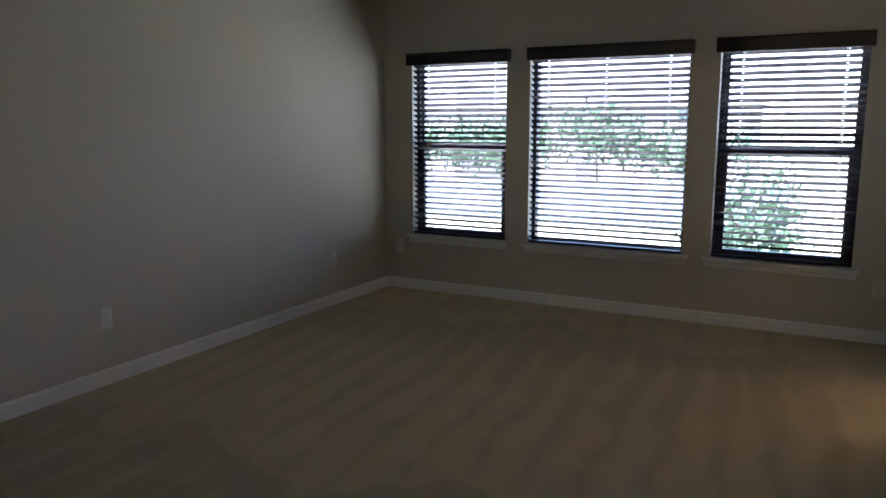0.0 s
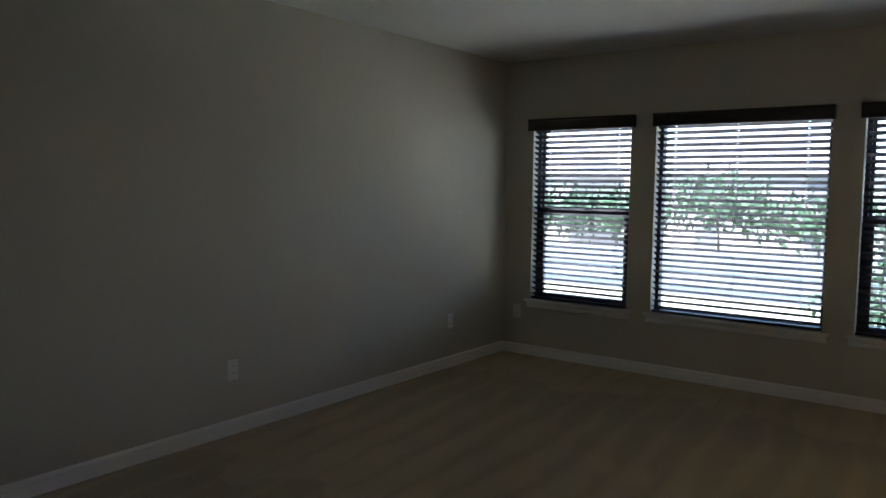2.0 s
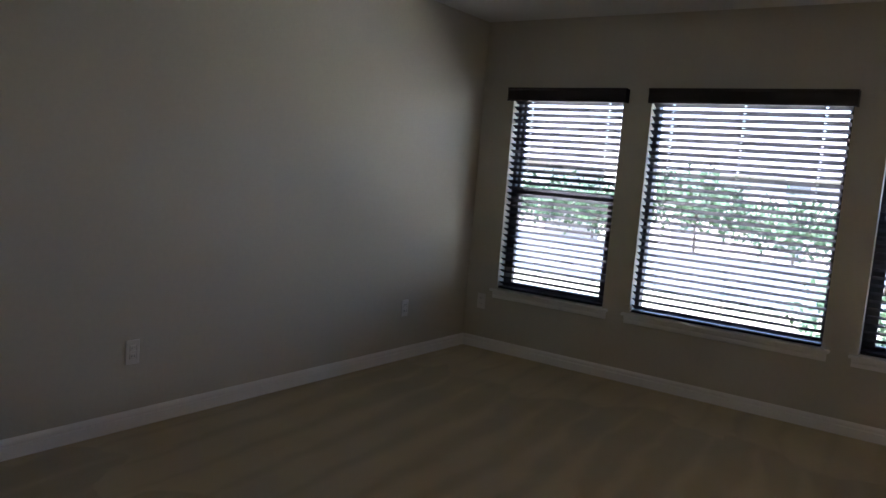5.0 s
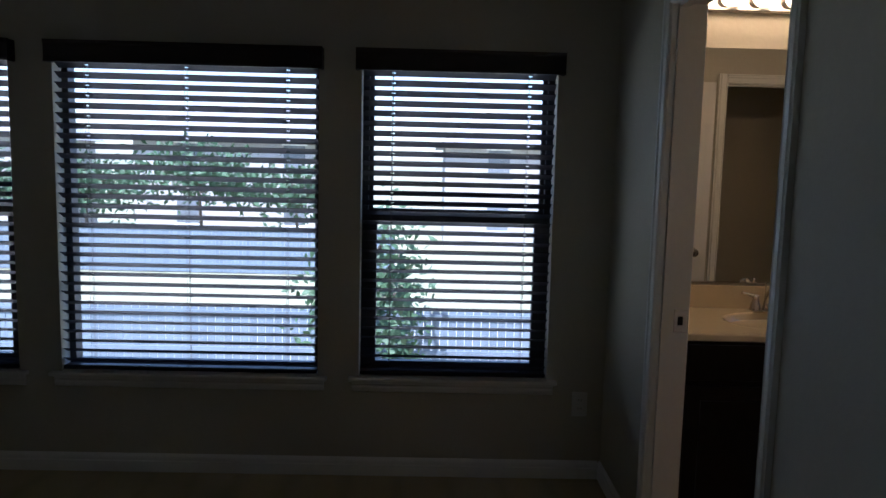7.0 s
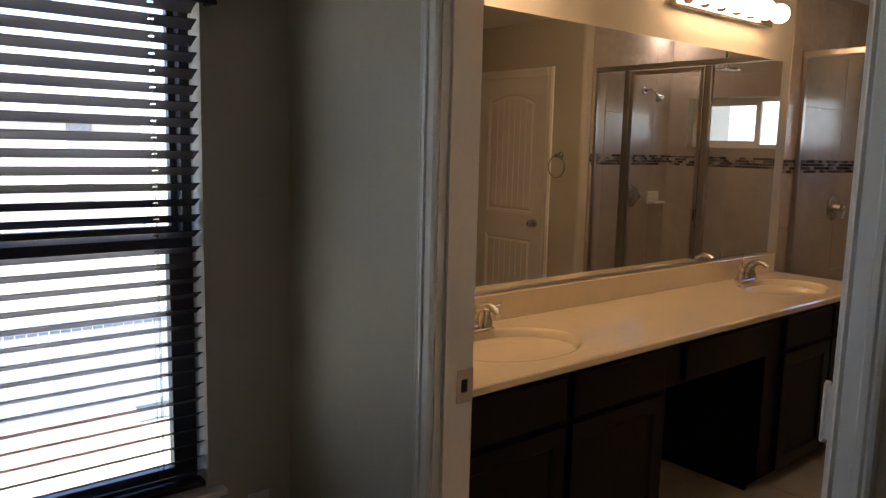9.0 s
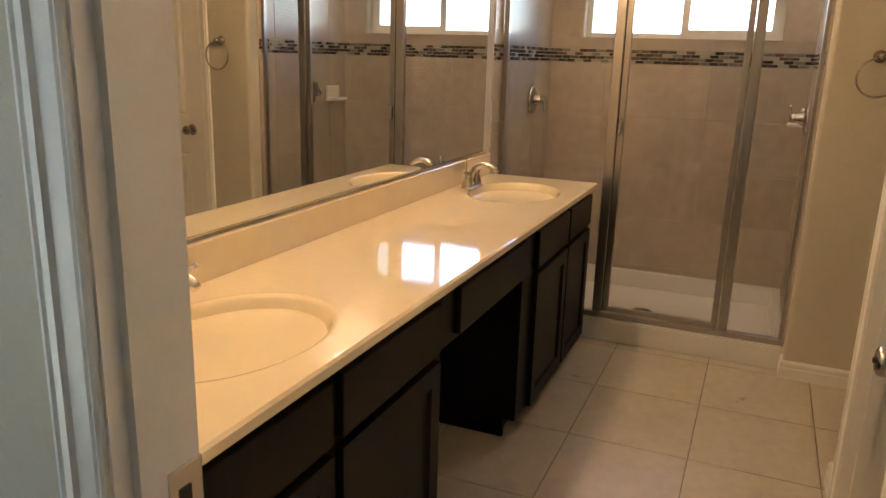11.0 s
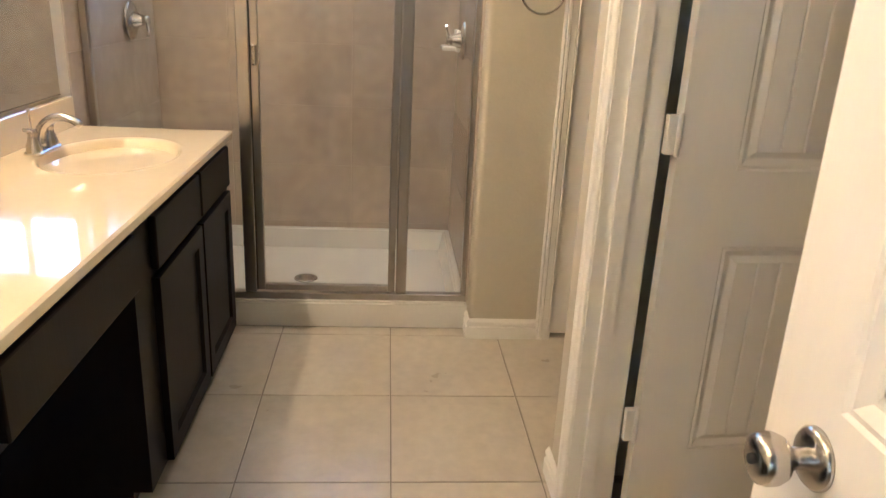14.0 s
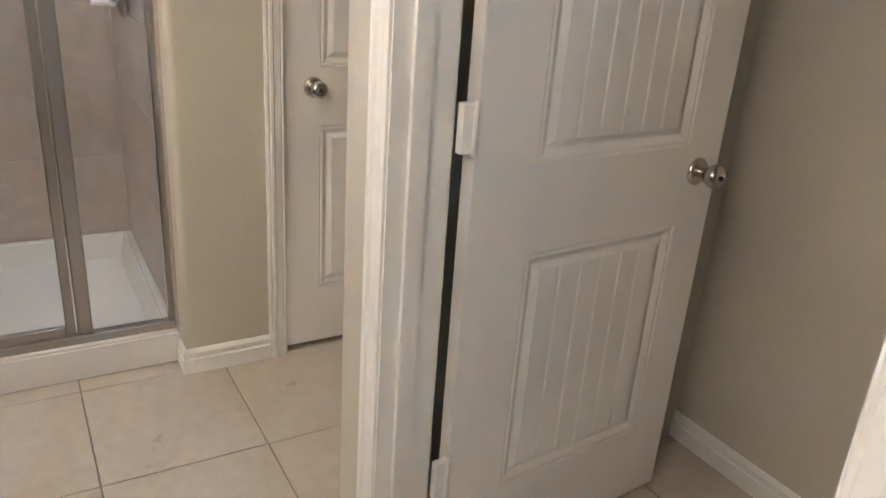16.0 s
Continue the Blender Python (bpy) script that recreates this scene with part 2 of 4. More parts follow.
def under(name, bm, mat, parent, label=""):
    """A part whose mesh is given in world metres, hung under a thing that stands anywhere."""
    ob = part(name, bm, mat, parent, label)
    top = parent
    at = Vector((0, 0, 0))
    while top is not None:
        at += top.location
        top = top.parent
    ob.data.transform(Matrix.Translation(-at))
    return ob


def slab(name, rows, mat, label, category, nose=None):
    """Boxes of the shell; nose is an (x, y) whose upright outer corner is rounded."""
    bm = boxes(*rows)
    if nose:
        hit = [e for e in bm.edges if all(abs(v.co.x - nose[0]) < 1e-4 and abs(v.co.y - nose[1]) < 1e-4 for v in e.verts)]
        bmesh.ops.bevel(bm, geom=hit, offset=0.022, segments=5, affect="EDGES", profile=0.5)
    return tagged(part(name, bm, mat), label, category, kind="structure")


def wall_rows(axis, p0, p1, a0, a1, z0, z1, holes):
    """Boxes of a wall of thickness p0..p1 from a0 to a1, with holes (a, b, low, high) through it."""
    rows, cuts = [], sorted({a0, a1, *(h[0] for h in holes), *(h[1] for h in holes)})
    for a, b in zip(cuts, cuts[1:]):
        inside = [h for h in holes if h[0] <= a + 1e-6 and b <= h[1] + 1e-6]
        spans = [(z0, z1)] if not inside else [(z0, inside[0][2]), (inside[0][3], z1)]
        for lo, hi in spans:
            if hi - lo > 1e-4:
                rows.append((p0, a, lo, p1, b, hi) if axis == "x" else (a, p0, lo, b, p1, hi))
    return rows


# ---- shell ----
WINDOWS = [(-2.435, -1.590), (-1.397, -0.225), (-0.036, 0.836)]
SILL_Z, HEAD_Z = 0.474, 1.93
SHWIN = (4.195, 5.30, 1.532, 1.905)
XS = 5.26                                   # shower back wall
floor_bed = slab("floor_bedroom", [(XL, YS, -0.12, XR + 0.05, YW, 0.0)], CARPET, "beige cut pile carpet with vacuum cleaner marks", "carpet")
slab("floor_bathroom", [(XR + 0.05, 2.4, -0.12, 6.2, YW, -0.003)], GROUT, "taupe grout bed under the bathroom tiles", "floor")
slab("ceiling", [(XL - 0.14, YS - 0.14, ZC, 6.2, YE, ZC + 0.15)], CEIL, "off-white lightly textured ceiling", "ceiling")
slab("wall_north", wall_rows("y", YW, YE, XL - 0.14, 6.2, 0, ZC, [(a, b, SILL_Z - 0.02, HEAD_Z) for a, b in WINDOWS]), WALL, "greige painted wall with three windows", "wall")
slab("wall_west", [(XL - 0.14, YS - 0.14, 0, XL, YW, ZC)], WALL, "greige painted bedroom side wall", "wall")
slab("wall_hall", [(XL, YS - 0.14, 0, -0.55, 0.30, ZC)], WALL, "greige wall block beside the bedroom entry", "wall")
slab("wall_south", [(-0.55, YS - 0.14, 0, XR, YS, ZC)], WALL, "greige painted bedroom end wall", "wall")
DOOR_A, DOOR_B = 3.880, 4.778                # jamb faces of the bathroom doorway
slab("wall_middle", wall_rows("x", XR, XB, YS - 0.14, YW, 0, ZC, [(DOOR_A - 0.018, DOOR_B + 0.018, 0, DOOR_H + 0.018)]), WALL, "greige painted wall between bedroom and bathroom", "wall")
WC_A, WC_B, WC_N, WC_S = 2.225, 3.075, 3.868, 3.752
XP = 3.28                                   # end of the partition
slab("wall_closet_room", wall_rows("y", WC_S, WC_N, XB, XP, 0, ZC, [(WC_A - 0.018, WC_B + 0.018, 0, DOOR_H + 0.018)]), WALL, "greige partition wall with an open doorway", "wall", nose=(XP, WC_N))
slab("wall_partition_end", [(3.272, 2.75, 0, 3.36, WC_S, ZC)], WALL, "greige partition wall", "wall")
slab("wall_bath_south", [(XB, 2.61, 0, 5.1, 2.75, ZC)], WALL, "tan painted wall behind the small room", "wall")
XC, CL_A, CL_B = 4.212, 2.914, 3.674
YE_C = 4.015                                # south wall of the shower
slab("wall_closet", wall_rows("x", XC, XC + 0.115, 2.75, YE_C, 0, ZC, [(CL_A - 0.018, CL_B + 0.018, 0, DOOR_H + 0.018)]), WALL, "greige wall with closed white door and towel ring", "wall", nose=(XC, YE_C))
slab("wall_shower_south", [(XC + 0.115, 3.895, 0, 6.2, YE_C, ZC)], WALL, "plain wall beside the shower", "wall")
slab("wall_shower_east", wall_rows("x", XS + 0.02, XS + 0.16, YE_C, YW, 0, ZC, [(*SHWIN,)]), WALL, "outer wall of the shower with a wide low window", "wall")
# added out of sight, so no daylight leaks under the closed door
slab("wall_closet_back", [(5.0, 2.75, 0, 5.1, 3.895, ZC)], WALL, "unseen wall that shuts the sky out of the closet", "wall")

# ---- mouldings ----
BASE = [(0, 0), (0.014, 0), (0.014, 0.050), (0.008, 0.054), (0.008, 0.059), (0.012, 0.063), (0.012, 0.074), (0.007, 0.081), (0.003, 0.086), (0, 0.086)]
CASING = [(0, 0), (0.009, 0.0), (0.012, 0.004), (0.009, 0.009), (0.011, 0.012), (0.013, 0.032), (0.018, 0.036), (0.018, 0.045), (0.013, 0.048), (0.017, 0.053), (0.015, 0.059), (0.0, 0.060)]


def baseboard(runs):
    for s, e, o in runs:
        b = part("baseboard", sweep(bmesh.new(), BASE, (*s, 0.0), (*e, 0.0), (*o, 0)), TRIM)
        tagged(b, "white moulded baseboard along the wall", "baseboard", kind="structure")


CW = 0.060
baseboard([
    ((XL, 0.30), (XL, YW), (1, 0)), ((XL + 0.014, YW), (XR - 0.014, YW), (0, -1)),
    ((XR, DOOR_B + CW), (XR, YW), (-1, 0)), ((XR, YS), (XR, DOOR_A - CW), (-1, 0)), ((-0.55, YS), (-0.55, 0.314), (1, 0)), ((XL + 0.014, 0.30), (-0.55, 0.30), (0, 1)),
    ((WC_B + CW, WC_N), (XP + 0.014, WC_N), (0, 1)), ((3.36, 2.75), (3.36, WC_S), (1, 0)), ((XB, WC_N), (WC_A - CW, WC_N), (0, 1)),
    ((XC, CL_B + CW), (XC, YE_C), (-1, 0)), ((XC - 0.014, YE_C), (XC + 0.085, YE_C), (0, 1)), ((XB, 2.75), (3.272, 2.75), (0, 1)), ((3.374, 2.75), (XC, 2.75), (0, 1)),
])


def doorway(name, axis, faces, a, b, label, head=DOOR_H):
    """White jambs, stop and casings of a doorway in a wall between two faces, clear from a to b."""
    f0, f1 = faces
    e = empty(name, (0, 0, 0), label, "door frame", kind="structure")
    turn = (lambda r: r) if axis == "x" else (lambda r: (r[1], r[0], r[2], r[4], r[3], r[5]))
    lo, hi = f0 - 0.003, f1 + 0.003
    part("jamb", boxes(turn((lo, a - 0.018, 0, hi, a, head))), TRIM, e)
    part("jamb", boxes(turn((lo, b, 0, hi, b + 0.018, head))), TRIM, e)
    part("head_jamb", boxes(turn((lo, a - 0.018, head, hi, b + 0.018, head + 0.018))), TRIM, e)
    stop = STOPS[name]
    part("door_stop", boxes(turn((stop, a, 0, stop + 0.035, a + 0.011, head)), turn((stop, b - 0.011, 0, stop + 0.035, b, head)), turn((stop, a + 0.011, head - 0.011, stop + 0.035, b - 0.011, head))), TRIM, e)
    for face, sign in ((f0, -1), (f1, 1)):
        def v(p, q):
            return (p, q) if axis == "x" else (q, p)
        out = (*v(sign, 0), 0)
        bm = sweep(bmesh.new(), CASING, (*v(face, a - 0.004), 0), (*v(face, a - 0.004), head + 0.004 + CW), out, (*v(0, -1), 0))
        part("casing", bm, TRIM, e)
        bm = sweep(bmesh.new(), CASING, (*v(face, b + 0.004), 0), (*v(face, b + 0.004), head + 0.004 + CW), out, (*v(0, 1), 0))
        part("casing", bm, TRIM, e)
        bm = sweep(bmesh.new(), CASING, (*v(face + sign * 0.0007, a - 0.004), head + 0.004), (*v(face + sign * 0.0007, b + 0.004), head + 0.004), out)
        part("head_casing", bm, TRIM, e)
    return e


STOPS = {"door_frame_1": 1.125, "door_frame_2": 3.80, "door_frame_3": XC + 0.05}
frame_1 = doorway("door_frame_1", "x", (XR, XB), DOOR_A, DOOR_B, "white painted door frame with moulded casing and strike plate")
frame_2 = doorway("door_frame_2", "y", (WC_S, WC_N), WC_A, WC_B, "white painted door frame of the small room")
frame_3 = doorway("door_frame_3", "x", (XC, XC + 0.115), CL_A, CL_B, "white painted door frame round the closed door")
bm = soft_box(1.172, DOOR_B - 0.003, 0.870, 1.225, DOOR_B + 0.001, 0.955, 0.002)
strike = part("strike_plate", bm, NICKEL, frame_1, "brushed nickel strike plate")
# solid black piece for the shade in the latch hole
part("latch_hole", boxes((1.186, DOOR_B - 0.0045, 0.897, 1.204, DOOR_B - 0.002, 0.929)), DARK, strike)


# ---- panelled doors ----
def door_face(bm, w, h, y, panels, flip):
    """One face of a door leaf: flat stiles and rails with sunk panels of vertical beaded boards."""
    s = -1 if flip else 1
    xs = sorted({0.0, w, *(p[0] for p in panels), *(p[2] for p in panels)})
    zs = sorted({0.0, h, *(p[1] for p in panels), *(p[3] for p in panels)})
    for xa, xb in zip(xs, xs[1:]):
        for za, zb in zip(zs, zs[1:]):
            if any(p[0] <= xa + 1e-6 and xb <= p[2] + 1e-6 and p[1] <= za + 1e-6 and zb <= p[3] + 1e-6 for p in panels):
                continue
            bm.faces.new([bm.verts.new((px, y, pz)) for px, pz in ((xa, za), (xb, za), (xb, zb), (xa, zb))])
    for x0, z0, x1, z1, arch in panels:
        n = 16

        def outline(d):
            pts = [(x0 + d, z0 + d), (x1 - d, z0 + d)]
            for i in range(n + 1):
                u = 1 - 2 * i / n
                pts.append(((x0 + x1) / 2 + ((x1 - x0) / 2 - d) * u, z1 - d - arch * u * u))
            return pts
        # rectangle round the arch
        if arch:
            top = outline(0)[2:]
            for (xa, za), (xb, zb) in zip(top, top[1:]):
                bm.faces.new([bm.verts.new(c) for c in ((xa, y, za), (xb, y, zb), (xb, y, z1), (xa, y, z1))]) if abs(z1 - za) + abs(z1 - zb) > 1e-4 else None
        rings = []
        for d, k in ((0, 0.0), (0.005, 0.003), (0.012, 0.0015), (0.026, 0.010), (0.030, 0.010), (0.044, 0.003)):
            rings.append([bm.verts.new((px, y + s * k, pz)) for px, pz in outline(d)])
        for a, b in zip(rings, rings[1:]):
            for i in range(len(a)):
                j = (i + 1) % len(a)
                bm.faces.new((a[i], a[j], b[j], b[i]))
        # beaded boards of the field
        fx0, fx1, fz0 = x0 + 0.044, x1 - 0.044, z0 + 0.044
        boards = max(3, round((fx1 - fx0) / 0.065))

        def top_at(px):
            u = (px - (x0 + x1) / 2) / ((x1 - x0) / 2 - 0.044)
            return z1 - 0.044 - arch * u * u
        g = 0.0035
        for i in range(boards):
            xa, xb = fx0 + (fx1 - fx0) * i / boards, fx0 + (fx1 - fx0) * (i + 1) / boards
            cols = [(xa, 0.0075), (xa + g, 0.003), (xb - g, 0.003), (xb, 0.0075)]
            for (p, dp), (q, dq) in zip(cols, cols[1:]):
                bm.faces.new([bm.verts.new(c) for c in ((p, y + s * dp, fz0), (q, y + s * dq, fz0), (q, y + s * dq, top_at(q)), (p, y + s * dp, top_at(p)))])


def knob_set(parent, at, out, dimple=True):
    """A round door knob on its rose, pointing along out."""
    turn = Vector(out).to_track_quat("Z", "Y").to_matrix().to_4x4()
    m = Matrix.Translation(at) @ turn
    k = part("knob", lathe(bmesh.new(), [(0.012, 0.008), (0.011, 0.022), (0.014, 0.030), (0.023, 0.036), (0.027, 0.045), (0.0275, 0.054), (0.025, 0.062), (0.018, 0.066), (0.010, 0.0665), (0.0, 0.0665)], m, 28), NICKEL, parent, "round brushed nickel door knob")
    part("rose", lathe(bmesh.new(), [(0.0, 0.0), (0.033, 0.0), (0.033, 0.004), (0.029, 0.008), (0.020, 0.010), (0.012, 0.010)], m, 28), NICKEL, k)
    if dimple:
        # black disc painted for the shade in the knob's centre hole
        part("dimple_shade", lathe(bmesh.new(), [(0.006, 0.0662), (0.005, 0.070), (0.0, 0.0705)], m, 14), DARK, k)


def panel_door(name, w, label, m, h=2.02, back_knob=True, front_knob=True, knob_in=0.095, hinge_stile=0.0, hinges_at=()):
    """A two-panel arched door leaf with beaded panels; local x from the hinge, y through the leaf, z up."""
    e = empty(name, (0, 0, 0), label, "door")
    th, st = 0.035, 0.115
    panels = [(st + hinge_stile, 0.21, w - st, 0.782, 0.0), (st + hinge_stile, 0.968, w - st, h - 0.115, 0.055)]
    bm = bmesh.new()
    door_face(bm, w, h, 0.0, panels, False)
    door_face(bm, w, h, th, panels, True)
    for quad in (((0, 0, 0), (0, th, 0), (0, th, h), (0, 0, h)), ((w, 0, 0), (w, th, 0), (w, th, h), (w, 0, h)), ((0, 0, 0), (w, 0, 0), (w, th, 0), (0, th, 0)), ((0, 0, h), (w, 0, h), (w, th, h), (0, th, h))):
        bm.faces.new([bm.verts.new(c) for c in quad])
    bmesh.ops.remove_doubles(bm, verts=list(bm.verts), dist=0.0004)
    part("leaf", bm, DOORP, e)
    kx = w - knob_in
    if back_knob:
        knob_set(e, (kx, 0, 0.905), (0, -1, 0))
    if front_knob:
        knob_set(e, (kx, th, 0.905), (0, 1, 0))
    part("latch_plate", soft_box(w - 0.001, 0.006, 0.882, w + 0.001, th - 0.006, 0.938, 0.0008, 1), NICKEL, e)
    for z, y in hinges_at:
        hg = part("hinge", lathe(bmesh.new(), [(0, -0.05), (0.006, -0.05), (0.006, 0.045), (0.004, 0.05), (0, 0.051)], Matrix.Translation((-0.006, y, z)), 12), TRIM, e, "white painted door hinge")
        part("hinge_leaf", soft_box(-0.034 if y < 0 else -0.012, min(y, th / 2), z - 0.045, 0.002, max(y, th / 2) - 0.003, z + 0.045, 0.001, 1), TRIM, hg)
    e.matrix_world = m
    return e


# bathroom door, folded back against the partition
panel_door("bathroom_door", 0.893, "white two-panel interior door standing wide open", pose(1.232, 3.900, 0.01, 0, 0, 0), back_knob=False, hinges_at=((0.33, 0.039), (1.08, 0.039), (1.78, 0.039)))
# small room's door, open at a right angle into the small room
panel_door("small_room_door", 0.72, "white two-panel door with beaded panels, open inward", pose(3.060, 3.707, 0.012, 0, 0, -85.3), front_knob=False, knob_in=0.072, hinge_stile=0.035, hinges_at=((0.296, -0.004), (1.05, -0.004), (1.78, -0.004)))
# closed door in the end wall
panel_door("closet_door", 0.752, "closed white two-panel door beside the shower", pose(XC + 0.012, CL_A + 0.004, 0.02, 0, 0, 90) @ pose(0, -0.035, 0), hinges_at=())


# ---- windows and blinds ----
def window(name, a, b, sash):
    """Vinyl window unit set in the wall, with stool and apron inside."""
    e = empty(name, (0, 0, 0), "dark-framed single-hung window" if sash else "dark-framed fixed picture window", "window", kind="structure")
    y0, y1, fw = YW + 0.085, YW + 0.15, 0.028
    part("window_frame", boxes((a, y0, SILL_Z, a + fw, y1, HEAD_Z), (b - fw, y0, SILL_Z, b, y1, HEAD_Z), (a + fw, y0, SILL_Z, b - fw, y1, SILL_Z + fw), (a + fw, y0, HEAD_Z - fw, b - fw, y1, HEAD_Z)), BRONZE, e)
    zm = 1.225
    if sash:
        s = 0.042
        low = 0.026
        part("lower_sash", boxes((a + fw, y0 - 0.004, SILL_Z + fw, a + fw + s, y0 + 0.03, zm), (b - fw - s, y0 - 0.004, SILL_Z + fw, b - fw, y0 + 0.03, zm), (a + fw + s, y0 - 0.004, SILL_Z + fw, b - fw - s, y0 + 0.03, SILL_Z + fw + low), (a + fw + s, y0 - 0.004, zm - 0.045, b - fw - s, y0 + 0.03, zm)), BRONZE, e)
        part("upper_sash", boxes((a + fw, y0 + 0.034, zm - 0.02, b - fw, y0 + 0.06, zm + 0.022), (a + fw, y0 + 0.034, zm + 0.022, a + fw + 0.02, y0 + 0.06, HEAD_Z - fw), (b - fw - 0.02, y0 + 0.034, zm + 0.022, b - fw, y0 + 0.06, HEAD_Z - fw)), BRONZE, e)
        panes = [(a + fw + s, b - fw - s, SILL_Z + fw + low, zm - 0.045, y0 + 0.013), (a + fw + 0.02, b - fw - 0.02, zm + 0.022, HEAD_Z - fw, y0 + 0.047)]
    else:
        panes = [(a + fw, b - fw, SILL_Z + fw, HEAD_Z - fw, y0 + 0.03)]
    for xa, xb, za, zb, y in panes:
        p = part("pane", boxes((xa, y, za, xb, y + 0.004, zb)), GLASS, e)
        p.visible_shadow = False
    part("window_stool", soft_box(a - 0.045, YW - 0.04, SILL_Z - 0.02, b + 0.045, YW - 0.0005, SILL_Z, 0.006, 3), TRIM, e, "white painted window stool")
    part("sill_board", boxes((a, YW, SILL_Z - 0.02, b, y0, SILL_Z)), TRIM, e)
    part("apron", sweep(bmesh.new(), [(0, 0), (0.016, 0), (0.016, -0.012), (0.010, -0.02), (0.012, -0.03), (0.010, -0.045), (0.004, -0.052), (0, -0.052)], (a - 0.03, YW, SILL_Z - 0.0205), (b + 0.03, YW, SILL_Z - 0.0205), (0, -1, 0)), TRIM, e)


TILT = 27.0


def blind(a, b, ladders, left=0.022, right=0.022):
    """Two-inch slatted blind with valance, cords and bottom rail, tilted part open."""
    e = empty("window_blind", ((a + b) / 2, YW, SILL_Z), "dark espresso slatted window blind, lowered with slats half open", "window blind", "blinds of the three windows")
    c = YW + 0.028
    w = b - a
    bm = sweep(bmesh.new(), [(0, 0), (0.016, 0), (0.016, 0.008), (0.012, 0.012), (0.012, 0.075), (0.018, 0.082), (0.018, 0.094), (0, 0.094)], (a - left, YW - 0.052, 1.857), (b + right, YW - 0.052, 1.857), (0, -1, 0))
    v = under("valance", bm, SLAT, e, "espresso valance board with moulded edge")
    for xa, xb in ((a - left, a - left + 0.012), (b + right - 0.012, b + right)):
        under("valance_return", boxes((xa, YW - 0.052, 1.859, xb, YW - 0.001, 1.949)), SLAT, v)
    under("head_rail", boxes((a + 0.006, YW + 0.004, 1.88, b - 0.006, YW + 0.054, 1.928)), SLAT, e)
    me = None
    n, pitch, z0 = 31, 0.0445, 0.522
    for i in range(n):
        if me is None:
            s = bmesh.new()
            def section(lo, hi):
                keep = [(u, 0.0013 * (1 - (u / 0.025) ** 2)) for u in np.linspace(lo, hi, 4)]
                return keep + [(u, h - 0.0028) for u, h in reversed(keep)]
            # cords pass through a small slot at each ladder
            cuts = [-w / 2 + 0.006] + [v for x in ladders for v in (x - (a + b) / 2 - 0.004, x - (a + b) / 2 + 0.012)] + [w / 2 - 0.006]
            for k, (xa, xb) in enumerate(zip(cuts, cuts[1:])):
                for lo, hi in ([(-0.025, 0.025)] if k % 2 == 0 else [(-0.025, -0.006), (0.006, 0.025)]):
                    sweep(s, section(lo, hi), (xa, 0, 0), (xb, 0, 0), (0, 1, 0))
            first = part("slat", s, SLAT, e)
            me = first.data
            ob = first
        else:
            ob = new("slat", me)
            ob.parent = e
        # the room-side edge is turned up
        ob.location = (0, c - YW, z0 + i * pitch - SILL_Z)
        ob.rotation_euler = (radians(-TILT + 0.8 * math.sin(i * 2.1)), 0, 0.0006 * math.sin(i * 1.7))
    under("bottom_rail", soft_box(a + 0.006, c - 0.025, SILL_Z + 0.006, b - 0.006, c + 0.025, SILL_Z + 0.024, 0.004), SLAT, e)
    for x in ladders:
        for y in (c - 0.0235, c + 0.0235):
            under("ladder_cord", tube(bmesh.new(), [(x, y, SILL_Z + 0.02), (x, y, 1.885)], [0.0009, 0.0009], 6), CORD, e)
        under("lift_cord", tube(bmesh.new(), [(x + 0.004, c, SILL_Z + 0.02), (x + 0.004, c, 1.885)], [0.0011, 0.0011], 6), CORD, e)
    return e


for k, (a, b) in enumerate(WINDOWS):
    window("window_%d" % (k + 1), a, b, k != 1)
blind(*WINDOWS[0], (-2.29, -1.70), 0.016, 0.036)
blind(*WINDOWS[1], (-1.26, -0.82, -0.37), 0.004)
blind(*WINDOWS[2], (0.10, 0.71))


def outlet(name, m, label, kind="duplex"):
    """A wall plate; local x right, z up, y into the wall."""
    e = empty(name, (0, 0, 0), label, "wall outlet", "wall outlets of the bedroom")
    p = part("cover_plate", soft_box(-0.036, -0.006, -0.058, 0.036, 0.0, 0.058, 0.004), PLATE, e)
    for z in (-0.02, 0.02):
        r = part("receptacle", soft_box(-0.017, -0.0085, z - 0.014, 0.017, -0.005, z + 0.014, 0.004), PLATE, e)
        part("slot", boxes((-0.008, -0.0092, z - 0.003, -0.006, -0.008, z + 0.006), (0.006, -0.0092, z - 0.003, 0.008, -0.008, z + 0.005)), DARK, r)
    e.matrix_world = m
    return e


for y, z in ((1.40, 0.36), (2.69, 0.365), (4.73, 0.36)):
    outlet("wall_outlet", pose(XL, y, z, 0, 0, 90), "white wall outlet plate on the greige wall")
for x in (-2.56, 0.995):
    outlet("wall_outlet", pose(x, YW, 0.36, 0, 0, 0), "white wall outlet plate under the windows")

# ---- ceiling lamp of the bedroom ----
LAMP = (-0.79, 2.82)
lamp = empty("ceiling_lamp", (LAMP[0], LAMP[1], ZC), "lit frosted dome ceiling lamp with nickel rim", "ceiling lamp")
part("canopy", lathe(bmesh.new(), [(0, 0), (0.13, 0), (0.135, -0.012), (0.13, -0.02), (0, -0.02)], Matrix(), 32), NICKEL, lamp)
part("dome", lathe(bmesh.new(), [(0.122, -0.018), (0.125, -0.04), (0.112, -0.07), (0.08, -0.098), (0.035, -0.112), (0, -0.115)], Matrix(), 32), DOME, lamp)
part("finial", lathe(bmesh.new(), [(0.008, -0.112), (0.010, -0.118), (0.005, -0.128), (0, -0.13)], Matrix(), 16), NICKEL, lamp)

